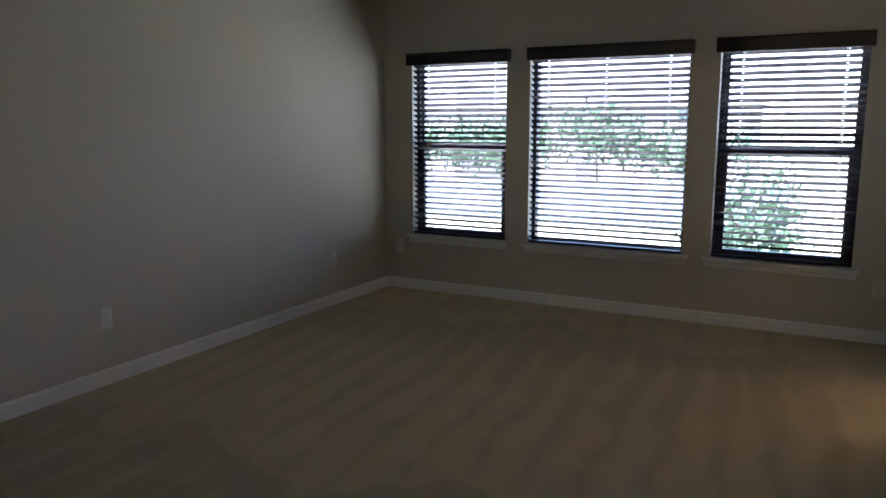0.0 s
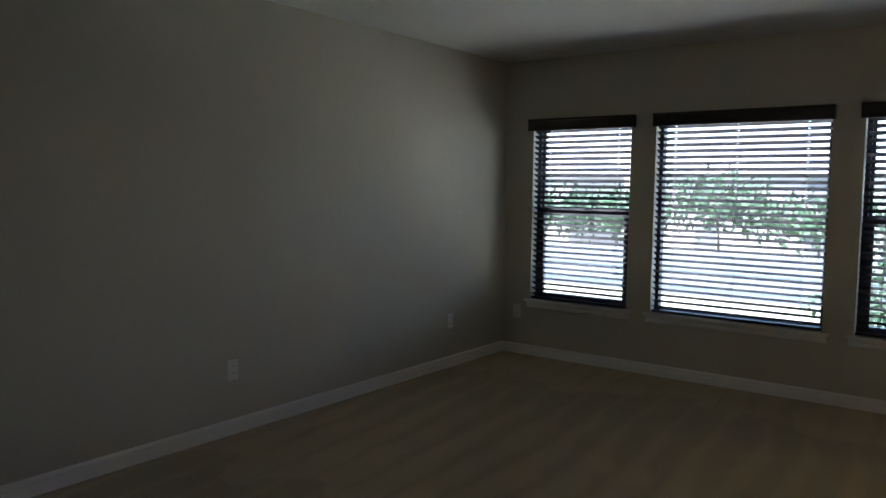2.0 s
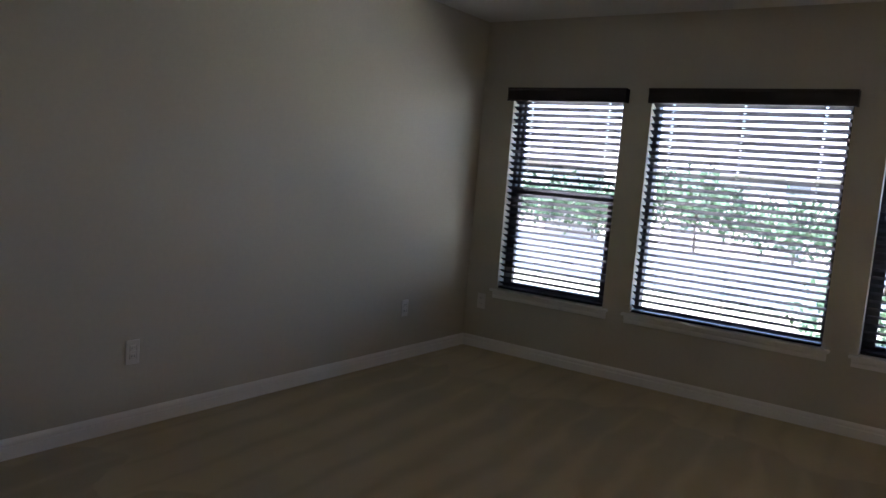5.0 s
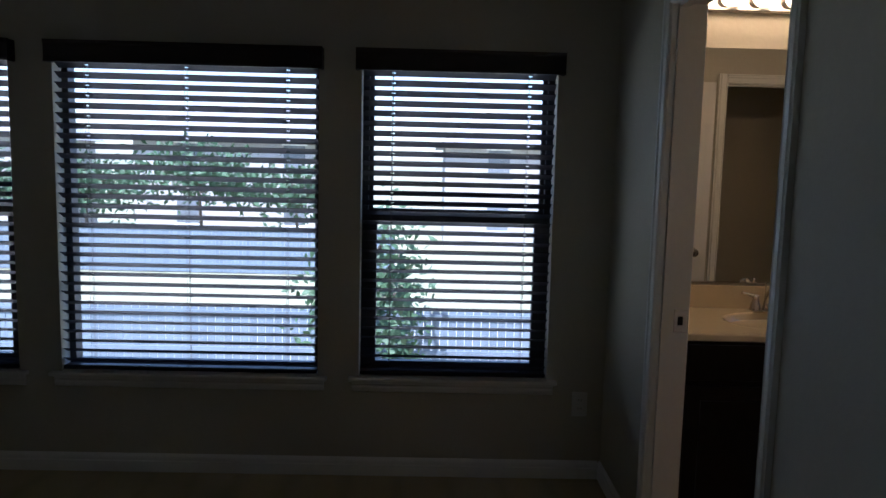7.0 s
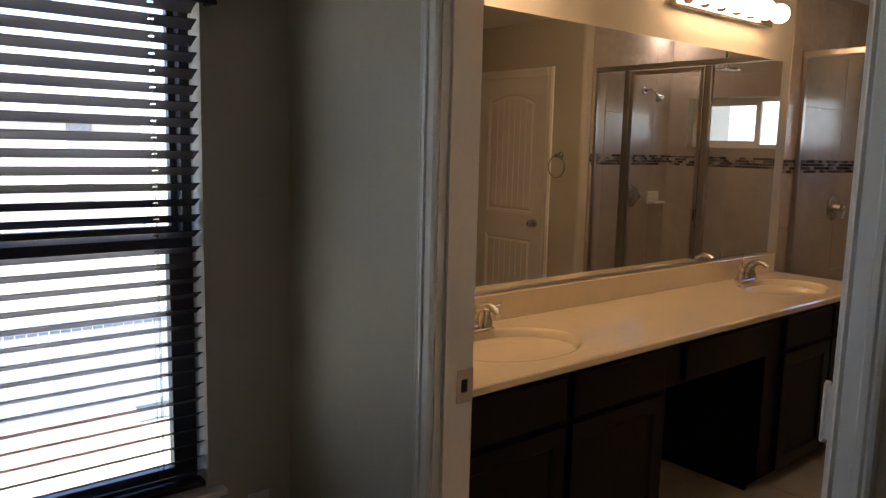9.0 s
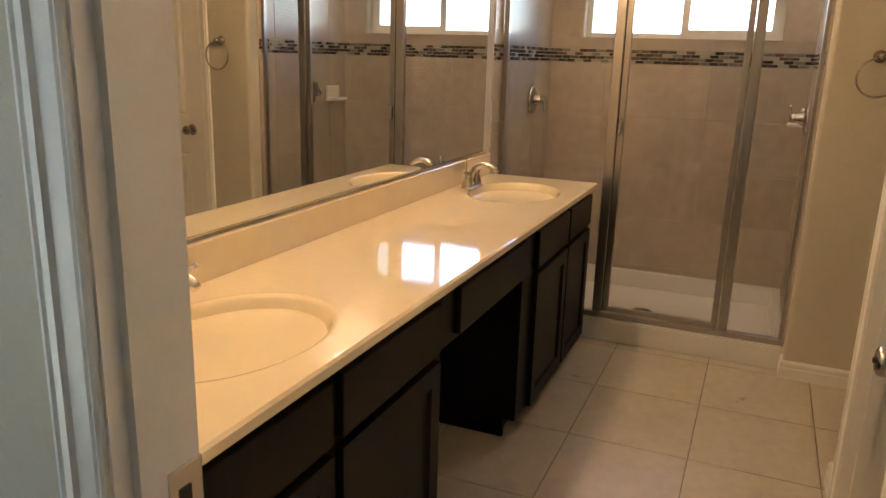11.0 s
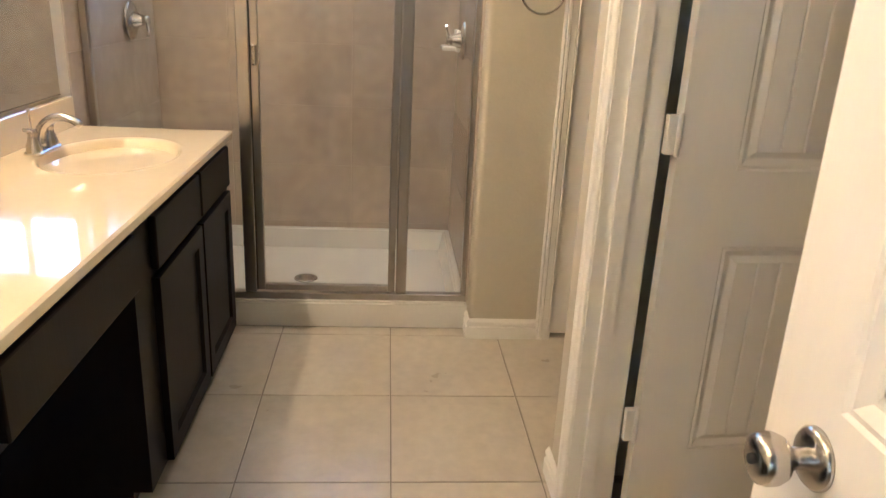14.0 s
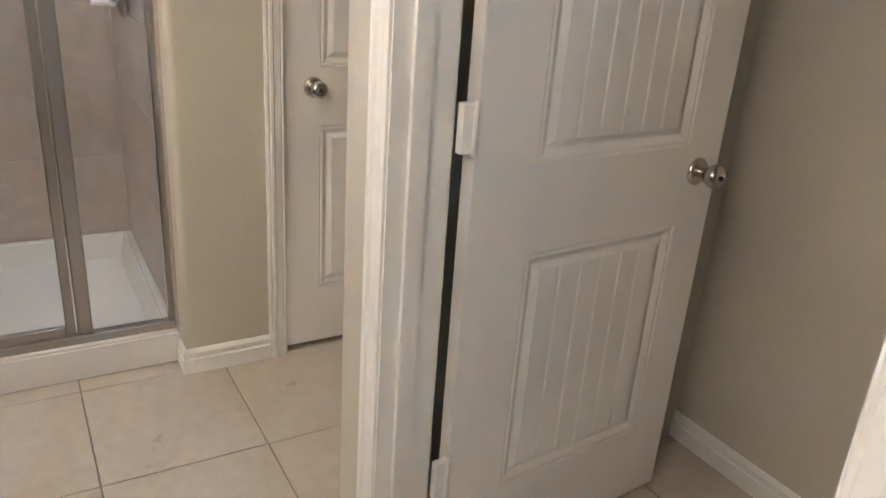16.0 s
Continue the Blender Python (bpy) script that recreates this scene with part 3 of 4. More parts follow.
# ---- vanity ----
CT, CF, CX0, CX1 = 0.833, 4.930, XB + 0.002, 4.178
SINKS = ((1.80, 5.20), (3.72, 5.20))
SA, SB = 0.262, 0.190


def countertop():
    """Cultured marble top with two oval bowls moulded in, and a backsplash."""
    e = empty("countertop", ((CX0 + CX1) / 2, CF, CT), "glossy cream cultured marble vanity top with two moulded sinks", "countertop")
    bm = bmesh.new()
    xs = [CX0, SINKS[0][0] - 0.32, SINKS[0][0] + 0.32, SINKS[1][0] - 0.32, SINKS[1][0] + 0.32, CX1]
    y0, y1 = CF, YW - 0.022

    def quad(*c):
        bm.faces.new([bm.verts.new(p) for p in c])
    for i in (0, 2, 4):
        quad((xs[i], y0 + 0.006, CT), (xs[i + 1], y0 + 0.006, CT), (xs[i + 1], y1, CT), (xs[i], y1, CT))
    for (sx, sy), (xa, xb) in zip(SINKS, ((xs[1], xs[2]), (xs[3], xs[4]))):
        n = 48
        rings = []
        for k in range(n):
            t = 2 * math.pi * (k + 0.5) / n
            c, s = math.cos(t), math.sin(t)
            hx, hy = (xb - sx) if c > 0 else (sx - xa), (y1 - sy) if s > 0 else (sy - y0 - 0.006)
            r = min(hx / abs(c) if abs(c) > 1e-6 else 9, hy / abs(s) if abs(s) > 1e-6 else 9)
            row = [(sx + r * c, sy + r * s, CT)]
            for f, dz in ((1.12, 0), (1.06, 0.001), (1.02, 0.0005), (0.985, -0.008), (0.95, -0.030), (0.88, -0.070), (0.76, -0.104), (0.54, -0.126), (0.27, -0.135), (0.09, -0.137)):
                row.append((sx + SA * f * c, sy + 0.01 * (1 - f) + SB * f * s, CT + dz))
            rings.append([bm.verts.new(p) for p in row])
        for k in range(n):
            a, b = rings[k], rings[(k + 1) % n]
            for j in range(len(a) - 1):
                f = bm.faces.new((a[j], b[j], b[j + 1], a[j + 1]))
                f.smooth = j > 0
        # square corners of the patch
        for cx, cy in ((xa, y0 + 0.006), (xb, y0 + 0.006), (xb, y1), (xa, y1)):
            ends = sorted(range(n), key=lambda k: (rings[k][0].co - Vector((cx, cy, CT))).length)[:2]
            p, q = rings[ends[0]][0].co.copy(), rings[ends[1]][0].co.copy()
            quad(p, q, (cx, cy, CT))
    # rounded front and end edges
    for za, zb, ya, yb in ((CT, CT - 0.006, y0 + 0.006, y0), (CT - 0.006, CT - 0.026, y0, y0), (CT - 0.026, CT - 0.030, y0, y0 + 0.004), (CT - 0.030, CT - 0.030, y0 + 0.004, y1)):
        quad((CX0, ya, za), (CX1, ya, za), (CX1, yb, zb), (CX0, yb, zb))
    for x in (CX0, CX1):
        quad((x, y0, CT - 0.030), (x, y1, CT - 0.030), (x, y1, CT), (x, y0, CT))
    bmesh.ops.remove_doubles(bm, verts=list(bm.verts), dist=0.0003)
    under("top", bm, MARBLE, e)
    under("backsplash", soft_box(CX0, YW - 0.022, CT - 0.002, CX1, YW - 0.001, 0.938, 0.004), MARBLE, e)
    for sx, sy in SINKS:
        d = under("drain", lathe(bmesh.new(), [(0.0, -0.004), (0.012, -0.003), (0.014, 0.0), (0.024, 0.002), (0.030, -0.002), (0.030, -0.006)], Matrix.Translation((sx, sy + 0.012, CT - 0.131)), 24), NICKEL, e, "nickel sink drain")
        # black ring for the shade round the stopper, black disc for the overflow hole
        under("drain_gap_shade", lathe(bmesh.new(), [(0.017, 0.0), (0.0175, 0.0028), (0.0225, 0.0030), (0.023, 0.0)], Matrix.Translation((sx, sy + 0.012, CT - 0.131)), 24), DARK, d)
        under("overflow", lathe(bmesh.new(), [(0, 0.002), (0.010, 0.002), (0.012, 0.0), (0.012, -0.003)], Matrix.Translation((sx, sy - SB * 0.90, CT - 0.05)) @ pose(0, 0, 0, -65, 0, 0), 16), DARK, e)


countertop()


def faucet(x):
    """Two-handle centre-set faucet with a high arched spout."""
    e = empty("faucet", (x, 5.40, CT), "brushed nickel two-handle bathroom faucet with arched spout", "faucet", "faucets on the vanity")
    bm = soft_box(-0.075, -0.026, 0.0, 0.075, 0.026, 0.014, 0.006, 3)
    part("base", bm, NICKEL, e)
    for s in (-1, 1):
        h = part("handle", lathe(bmesh.new(), [(0.024, 0.010), (0.022, 0.03), (0.015, 0.05), (0.013, 0.062), (0.016, 0.07), (0.012, 0.078), (0, 0.080)], Matrix.Translation((0.055 * s, 0, 0)), 20), NICKEL, e)
        part("lever", tube(bmesh.new(), [(0.055 * s, 0, 0.070), (0.075 * s, -0.004, 0.076), (0.100 * s, -0.008, 0.084), (0.122 * s, -0.010, 0.088)], [0.008, 0.0075, 0.006, 0.0065], 12), NICKEL, h)
    pts, rad = [], []
    for i in range(13):
        t = i / 12
        ang = math.pi * (0.5 - 0.5) + math.pi * 0.80 * t
        pts.append((0, 0.006 - 0.062 * (1 - math.cos(ang)) - 0.012 * t, 0.045 + 0.062 * math.sin(ang)))
        rad.append(0.0145 - 0.003 * t)
    pts = [(0, 0.006, 0.008), (0, 0.006, 0.03)] + pts
    rad = [0.021, 0.017] + rad
    part("spout", tube(bmesh.new(), pts, rad, 16), NICKEL, e)
    part("lift_rod", tube(bmesh.new(), [(0, 0.028, 0.01), (0, 0.028, 0.115), (0, 0.028, 0.120), (0, 0.028, 0.13)], [0.003, 0.003, 0.006, 0.004], 10), NICKEL, e)


for sx, sy in SINKS:
    faucet(sx)


def shaker(bm, x0, z0, x1, z1, y, rail=0.055, th=0.02):
    """A flat-panel front: a slab whose centre is sunk behind its rails."""
    rings = []
    for inset, depth in ((0.0, y), (0.0, y - th), (rail, y - th), (rail + 0.008, y - th + 0.011)):
        rings.append([bm.verts.new((px, depth, pz)) for px, pz in ((x0 + inset, z0 + inset), (x1 - inset, z0 + inset), (x1 - inset, z1 - inset), (x0 + inset, z1 - inset))])
    for a, b in zip(rings, rings[1:]):
        for k in range(4):
            n = (k + 1) % 4
            bm.faces.new((a[k], a[n], b[n], b[k]))
    bm.faces.new(rings[-1])
    bm.faces.new(rings[0][::-1])
    bmesh.ops.recalc_face_normals(bm, faces=list(bm.faces))
    return bm


def vanity_cabinet(x0, x1, label, d0, d1, d2, d3):
    top, front, toe = CT - 0.031, 4.975, 0.075
    e = empty("vanity_cabinet", ((x0 + x1) / 2, front, 0), label, "vanity cabinet", "cabinets under the vanity top")
    th = 0.018
    for xa in (x0, x1 - th):
        under("side_panel", boxes((xa, front, toe, xa + th, YW - 0.002, top), (xa, front + 0.03, 0, xa + th, YW - 0.002, toe)), ESPRESSO, e)
    under("bottom_panel", boxes((x0 + th, front, toe, x1 - th, YW - 0.002, toe + 0.018)), ESPRESSO, e)
    under("back_panel", boxes((x0 + th, YW - 0.012, toe + 0.018, x1 - th, YW - 0.002, top)), ESPRESSO, e)
    under("toe_kick", boxes((x0 + th, front + 0.05, 0, x1 - th, front + 0.065, toe)), ESPRESSO, e)
    rows = [(x0, front - 0.018, toe, d0, front, top), (d3, front - 0.018, toe, x1, front, top), (d1, front - 0.018, toe, d2, front, top)]
    for xa, xb in ((d0, d1), (d2, d3)):
        rows += [(xa, front - 0.018, top - 0.035, xb, front, top), (xa, front - 0.018, toe, xb, front, toe + 0.03), (xa, front - 0.018, 0.612, xb, front, 0.652)]
    under("face_frame", boxes(*rows), ESPRESSO, e)
    y = front - 0.0185
    for xa, xb in ((d0 - 0.012, d1 + 0.012), (d2 - 0.012, d3 + 0.012)):
        d = under("drawer_front", soft_box(xa, y - 0.02, 0.645, xb, y, top - 0.016, 0.004), ESPRESSO, e)
        under("cabinet_door", shaker(bmesh.new(), xa, 0.082, xb, 0.622, y), ESPRESSO, e)
    return e


vanity_cabinet(CX0 + 0.03, 2.355, "espresso wood vanity cabinet under the first sink", 1.305, 1.765, 1.825, 2.303)
vanity_cabinet(3.10, CX1 - 0.012, "espresso wood vanity cabinet under the second sink", 3.246, 3.678, 3.722, 4.115)
knee = empty("knee_space_drawer", (2.72, 4.98, 0.64), "espresso wood drawer spanning the vanity knee space", "drawer")
under("apron_rail", boxes((2.357, 4.957, 0.632, 3.098, 4.975, CT - 0.031)), ESPRESSO, knee)
under("drawer_front", soft_box(2.450, 4.937, 0.650, 3.088, 4.9565, CT - 0.047, 0.004), ESPRESSO, knee)
under("drawer_box", boxes((2.45, 4.977, 0.67, 2.97, 5.40, CT - 0.06)), ESPRESSO, knee)

# wall mirror
mir = empty("wall_mirror", ((XB + 4.10) / 2, YW, 0.94), "wide frameless wall mirror above the vanity", "mirror")
under("mirror_glass", boxes((XB + 0.003, YW - 0.008, 0.955, 4.105, YW - 0.0015, 2.0)), MIRROR, mir)
under("bottom_channel", boxes((XB + 0.003, YW - 0.0095, 0.9505, 4.105, YW - 0.001, 0.9545)), CHROME, mir)


def vanity_light(x0, n, step=0.14, z=2.20):
    """A nickel bar with a row of bare globe bulbs."""
    e = empty("vanity_light", (x0, YW, z), "nickel bar light with lit warm globe bulbs", "wall lamp", "bar lights above the mirror")
    under("bar", soft_box(x0 - 0.09, YW - 0.045, z - 0.05, x0 + step * (n - 1) + 0.09, YW - 0.001, z + 0.05, 0.008, 3), NICKEL, e)
    for i in range(n):
        m = Matrix.Translation((x0 + i * step, YW - 0.045, z)) @ pose(0, 0, 0, 90, 0, 0)
        s = under("socket", lathe(bmesh.new(), [(0.036, 0.0), (0.034, 0.012), (0.022, 0.022), (0.022, 0.03)], m, 24), NICKEL, e)
        prof = [(0.018, 0.028), (0.022, 0.034)]
        for k in range(1, 13):
            t = math.pi * (0.12 + 0.88 * k / 12)
            prof.append((0.047 * math.sin(t) if k < 12 else 0.0, 0.078 - 0.047 * math.cos(t)))
        b = under("bulb", lathe(bmesh.new(), prof, m, 24), BULB, e, "lit warm globe bulb")


vanity_light(1.40, 6)
vanity_light(3.10, 6)


def can_light(x, y):
    e = empty("recessed_light", (x, y, ZC), "lit recessed ceiling light with white trim", "ceiling lamp", "recessed lights")
    part("trim_ring", lathe(bmesh.new(), [(0.095, 0.0), (0.092, -0.006), (0.072, -0.004), (0.070, 0.0)], Matrix(), 28), TRIM, e)
    part("lens", lathe(bmesh.new(), [(0.071, -0.002), (0.04, -0.003), (0, -0.0035)], Matrix(), 28), CAN, e)


can_light(5.08, 4.13)

# ---- shower ----
SY0, SY1, SX0 = YE_C + 0.02, YW - 0.012, 4.345
XF = 4.300                                  # front of the curb
PAN_Z, RIM_Z = 0.112, 0.138
pan = empty("shower_pan", (4.75, 4.75, 0), "white textured shower pan with raised curb", "shower pan")
bm = bmesh.new()
zf = 0.034
rim = [(XF, YE_C + 0.002), (XS, YE_C + 0.002), (XS, SY1), (XF, SY1)]
inn = [(XF + 0.09, SY0 + 0.02), (XS - 0.02, SY0 + 0.02), (XS - 0.02, SY1 - 0.02), (XF + 0.09, SY1 - 0.02)]
low = [(XF + 0.12, SY0 + 0.045), (XS - 0.045, SY0 + 0.045), (XS - 0.045, SY1 - 0.045), (XF + 0.12, SY1 - 0.045)]
# the flange stands a little higher along the tiled walls than the curb
tops = (PAN_Z, RIM_Z, RIM_Z, PAN_Z)
rings = [[bm.verts.new((*p, z)) for p, z in zip(ring, zs)] for ring, zs in ((rim, (0.0,) * 4), (rim, tops), (inn, tops), (low, (zf,) * 4))]
dr = bm.verts.new((4.79, 4.738, zf - 0.012))
for a, b in zip(rings, rings[1:]):
    for i in range(4):
        j = (i + 1) % 4
        bm.faces.new((a[i], a[j], b[j], b[i]))
for i in range(4):
    bm.faces.new((rings[3][i], rings[3][(i + 1) % 4], dr))
bmesh.ops.bevel(bm, geom=[e for e in bm.edges if all(v.co.z > PAN_Z - 1e-4 for v in e.verts)], offset=0.008, segments=2, affect="EDGES")
under("basin", bm, ACRYLIC, pan)
d = under("shower_drain", lathe(bmesh.new(), [(0, 0.0), (0.045, 0.0), (0.054, -0.002), (0.056, -0.006)], Matrix.Translation((4.79, 4.738, zf - 0.003)), 28), NICKEL, pan, "round nickel drain grate")
# black squares for the shade in the grate's holes
for k in range(12):
    a = 2 * math.pi * k / 12
    under("drain_hole", boxes((4.79 + 0.03 * math.cos(a) - 0.004, 4.738 + 0.03 * math.sin(a) - 0.004, zf - 0.003, 4.79 + 0.03 * math.cos(a) + 0.004, 4.738 + 0.03 * math.sin(a) + 0.004, zf - 0.002)), DARK, d)
part("caulk", boxes((XF - 0.009, YE_C + 0.002, 0.0, XF - 0.001, SY1, 0.007)), TILE_GROUT, pan)

# glass enclosure
enc = empty("shower_enclosure", (SX0, 4.75, PAN_Z), "framed glass shower enclosure with hinged door", "shower enclosure")
FT = 2.075


def bar(name, y0, z0, y1, z1, x0=SX0 - 0.016, x1=SX0 + 0.016, parent=enc, mat=ALU):
    return under(name, soft_box(x0, y0, z0, x1, y1, z1, 0.004), mat, parent)


Y0 = YE_C + 0.002
bar("header", Y0, FT - 0.035, SY1, FT, SX0 - 0.02, SX0 + 0.02)
bar("sill_track", Y0, PAN_Z - 0.002, SY1, PAN_Z + 0.028, SX0 - 0.02, SX0 + 0.02)
bar("wall_channel", Y0 + 0.001, PAN_Z + 0.028, Y0 + 0.026, FT - 0.035)
bar("wall_channel", SY1 - 0.026, PAN_Z + 0.028, SY1, FT - 0.035)
bar("post", 4.274, PAN_Z + 0.028, 4.318, FT - 0.035)
bar("post", 4.888, PAN_Z + 0.028, 4.936, FT - 0.035)
for y0, y1 in ((Y0 + 0.026, 4.274), (4.936, SY1 - 0.026)):
    under("fixed_panel", boxes((SX0 - 0.003, y0, PAN_Z + 0.028, SX0 + 0.003, y1, FT - 0.035)), SHOWER_GLASS, enc, "fixed clear glass panel").visible_shadow = False
door = under("shower_door", boxes((SX0 - 0.006, 4.351, PAN_Z + 0.062, SX0, 4.854, FT - 0.07)), SHOWER_GLASS, enc, "clear glass shower door")
door.visible_shadow = False
for y0, z0, y1, z1 in ((4.322, PAN_Z + 0.036, 4.351, FT - 0.042), (4.854, PAN_Z + 0.036, 4.883, FT - 0.042), (4.351, PAN_Z + 0.036, 4.854, PAN_Z + 0.062), (4.351, FT - 0.07, 4.854, FT - 0.042)):
    under("door_frame", soft_box(SX0 - 0.014, y0, z0, SX0 + 0.010, y1, z1, 0.003), ALU, door)
under("door_pull", soft_box(SX0 - 0.034, 4.862, 1.055, SX0 - 0.013, 4.878, 1.13, 0.004), CHROME, door)
under("door_seal", boxes((SX0 - 0.012, 4.8835, PAN_Z + 0.036, SX0 - 0.008, 4.8875, FT - 0.042)), DARK, door)


def valve(m):
    """Round shower valve plate with a lever; local z points out of the wall."""
    e = empty("shower_valve", (0, 0, 0), "brushed nickel shower valve with lever handle", "shower valve", "shower valves")
    part("escutcheon", lathe(bmesh.new(), [(0, 0.0), (0.082, 0.0), (0.082, 0.006), (0.074, 0.012), (0.05, 0.018), (0.034, 0.020)], Matrix(), 32), NICKEL, e)
    h = part("handle", lathe(bmesh.new(), [(0.034, 0.018), (0.030, 0.034), (0.024, 0.046), (0.021, 0.062), (0.024, 0.07), (0.016, 0.082), (0, 0.084)], Matrix(), 24), NICKEL, e)
    part("lever", tube(bmesh.new(), [(0, 0, 0.072), (-0.018, -0.02, 0.078), (-0.040, -0.045, 0.085), (-0.052, -0.062, 0.088)], [0.009, 0.008, 0.006, 0.007], 12), NICKEL, h)
    e.matrix_world = m


valve(pose(4.89, SY1, 1.172, 90, 0, 0))
valve(pose(4.80, SY0, 1.15, -90, 0, 0))

sh = empty("wall_shower", (4.90, SY0, 1.95), "chrome shower head on a bent wall arm", "shower head")
part("flange", lathe(bmesh.new(), [(0, 0.001), (0.03, 0.001), (0.028, 0.008), (0.012, 0.012)], pose(0, 0, 0, -90, 0, 0), 24), CHROME, sh)
part("arm", tube(bmesh.new(), [(0, 0.005, 0), (0, 0.05, 0.010), (0, 0.085, 0.002), (0, 0.107, -0.018)], [0.0085] * 4, 12), CHROME, sh)
part("head", lathe(bmesh.new(), [(0.010, 0.0), (0.013, -0.012), (0.012, -0.018), (0.026, -0.040), (0.036, -0.052), (0.036, -0.060), (0, -0.062)], Matrix.Translation((0, 0.108, -0.018)) @ pose(0, 0, 0, 35, 0, 0), 24), CHROME, sh)
rh = empty("rain_shower", (4.80, 4.755, ZC), "chrome rain shower head hanging from the ceiling", "shower head")
part("drop_pipe", tube(bmesh.new(), [(0, 0, -0.001), (0, 0, -0.35)], [0.0105, 0.0105], 12), CHROME, rh)
part("ceiling_flange", lathe(bmesh.new(), [(0, 0), (0.03, 0), (0.028, -0.008), (0.011, -0.012)], Matrix(), 24), CHROME, rh)
part("head", lathe(bmesh.new(), [(0.012, -0.345), (0.02, -0.362), (0.095, -0.372), (0.10, -0.377), (0.10, -0.386), (0.092, -0.388), (0, -0.388)], Matrix(), 36), CHROME, rh)
soap = empty("soap_dish", (XS - 0.19, SY0, 1.13), "white ceramic soap dish on the shower wall", "soap dish")
bm = soft_box(-0.075, 0.0, -0.045, 0.075, 0.02, 0.055, 0.008, 3)
part("back", bm, CERAMIC, soap)
part("tray", soft_box(-0.07, 0.019, -0.04, 0.07, 0.085, -0.02, 0.008, 3), CERAMIC, soap)

# shower window
win = empty("window_4", (0, 0, 0), "white sliding shower window with two panes", "window", kind="structure")
a, b, lo, hi = SHWIN
VINYL = material("white_window_vinyl", (0.76, 0.75, 0.72), 0.35, spread=0.03)
xw0, xw1, f = XS + 0.085, XS + 0.14, 0.032
part("window_frame", boxes((xw0, a, lo, xw1, a + f, hi), (xw0, b - f, lo, xw1, b, hi), (xw0, a + f, lo, xw1, b - f, lo + f), (xw0, a + f, hi - f, xw1, b - f, hi)), VINYL, win)
mid = 4.725
part("sliding_sash", boxes((xw0 - 0.003, mid - 0.02, lo + f, xw0 + 0.025, mid + 0.02, hi - f), (xw0 - 0.003, a + f, lo + f, xw0 + 0.025, a + f + 0.03, hi - f), (xw0 - 0.003, a + f + 0.03, lo + f, xw0 + 0.025, mid - 0.02, lo + f + 0.025), (xw0 - 0.003, a + f + 0.03, hi - f - 0.025, xw0 + 0.025, mid - 0.02, hi - f)), VINYL, win)
for ya, yb, x in ((a + f + 0.03, mid - 0.02, xw0 + 0.010), (mid + 0.02, b - f, xw0 + 0.036)):
    p = part("pane", boxes((x, ya, lo + f, x + 0.004, yb, hi - f)), GLASS, win)
    p.visible_shadow = False

# towel ring
tr = empty("towel_ring", (XC, 3.83, 1.45), "brushed nickel towel ring on the wall", "towel ring")
part("mount", lathe(bmesh.new(), [(0, 0.0), (0.026, 0.0), (0.026, 0.006), (0.014, 0.014), (0.012, 0.045), (0.015, 0.052), (0, 0.055)], pose(0, 0, 0, 0, -90, 0), 24), NICKEL, tr)
part("ring", tube(bmesh.new(), [(-0.046, 0.078 * math.sin(t * math.pi / 16), -0.078 - 0.006 + 0.078 * math.cos(t * math.pi / 16)) for t in range(33)], [0.0045] * 33, 10), NICKEL, tr)


# ---- outdoors ----
GRASS = material("dry_pale_lawn", (0.28, 0.27, 0.17), 0.95, spread=0.3, scale=0.4, fine=8, bump=0.6, bump_scale=30)
CONCRETE = material("pale_concrete", (0.50, 0.47, 0.43), 0.9, spread=0.12, scale=1.5, fine=60, bump=0.2, bump_scale=150)
CEDAR = material("weathered_grey_fence", (0.15, 0.18, 0.21), 0.85, spread=0.25, scale=2, fine=40, stretch=(4, 4, 0.3), random_piece=0.5)
BRICK = material("orange_brick", (0.38, 0.20, 0.13), 0.85, spread=0.25, scale=4, fine=40)
SIDING = material("tan_siding", (0.40, 0.37, 0.34), 0.8, spread=0.08, scale=1, fine=12)
ROOF = material("grey_shingles", (0.30, 0.30, 0.31), 0.9, spread=0.3, scale=3, fine=30)
LEAF = material("tree_leaves", (0.045, 0.085, 0.035), 0.6, spread=0.45, scale=2, fine=12)
BARK = material("tree_bark", (0.10, 0.08, 0.06), 0.9, spread=0.3, bump=0.6, bump_scale=40)
SKYGLASS = material("dark_window_glass", (0.16, 0.17, 0.18), 0.15)

GZ = -2.9
bm = bmesh.new()
bmesh.ops.create_grid(bm, x_segments=8, y_segments=8, size=400, matrix=Matrix.Translation((0, 0, GZ)))
tagged(part("ground", bm, GRASS), "sunlit back lawn", "lawn", kind="structure")
tagged(part("patio", boxes((-9, YE + 0.02, GZ - 0.1, 9, YE + 4.2, GZ + 0.03)), CONCRETE), "pale concrete patio behind the house", "patio", kind="structure")


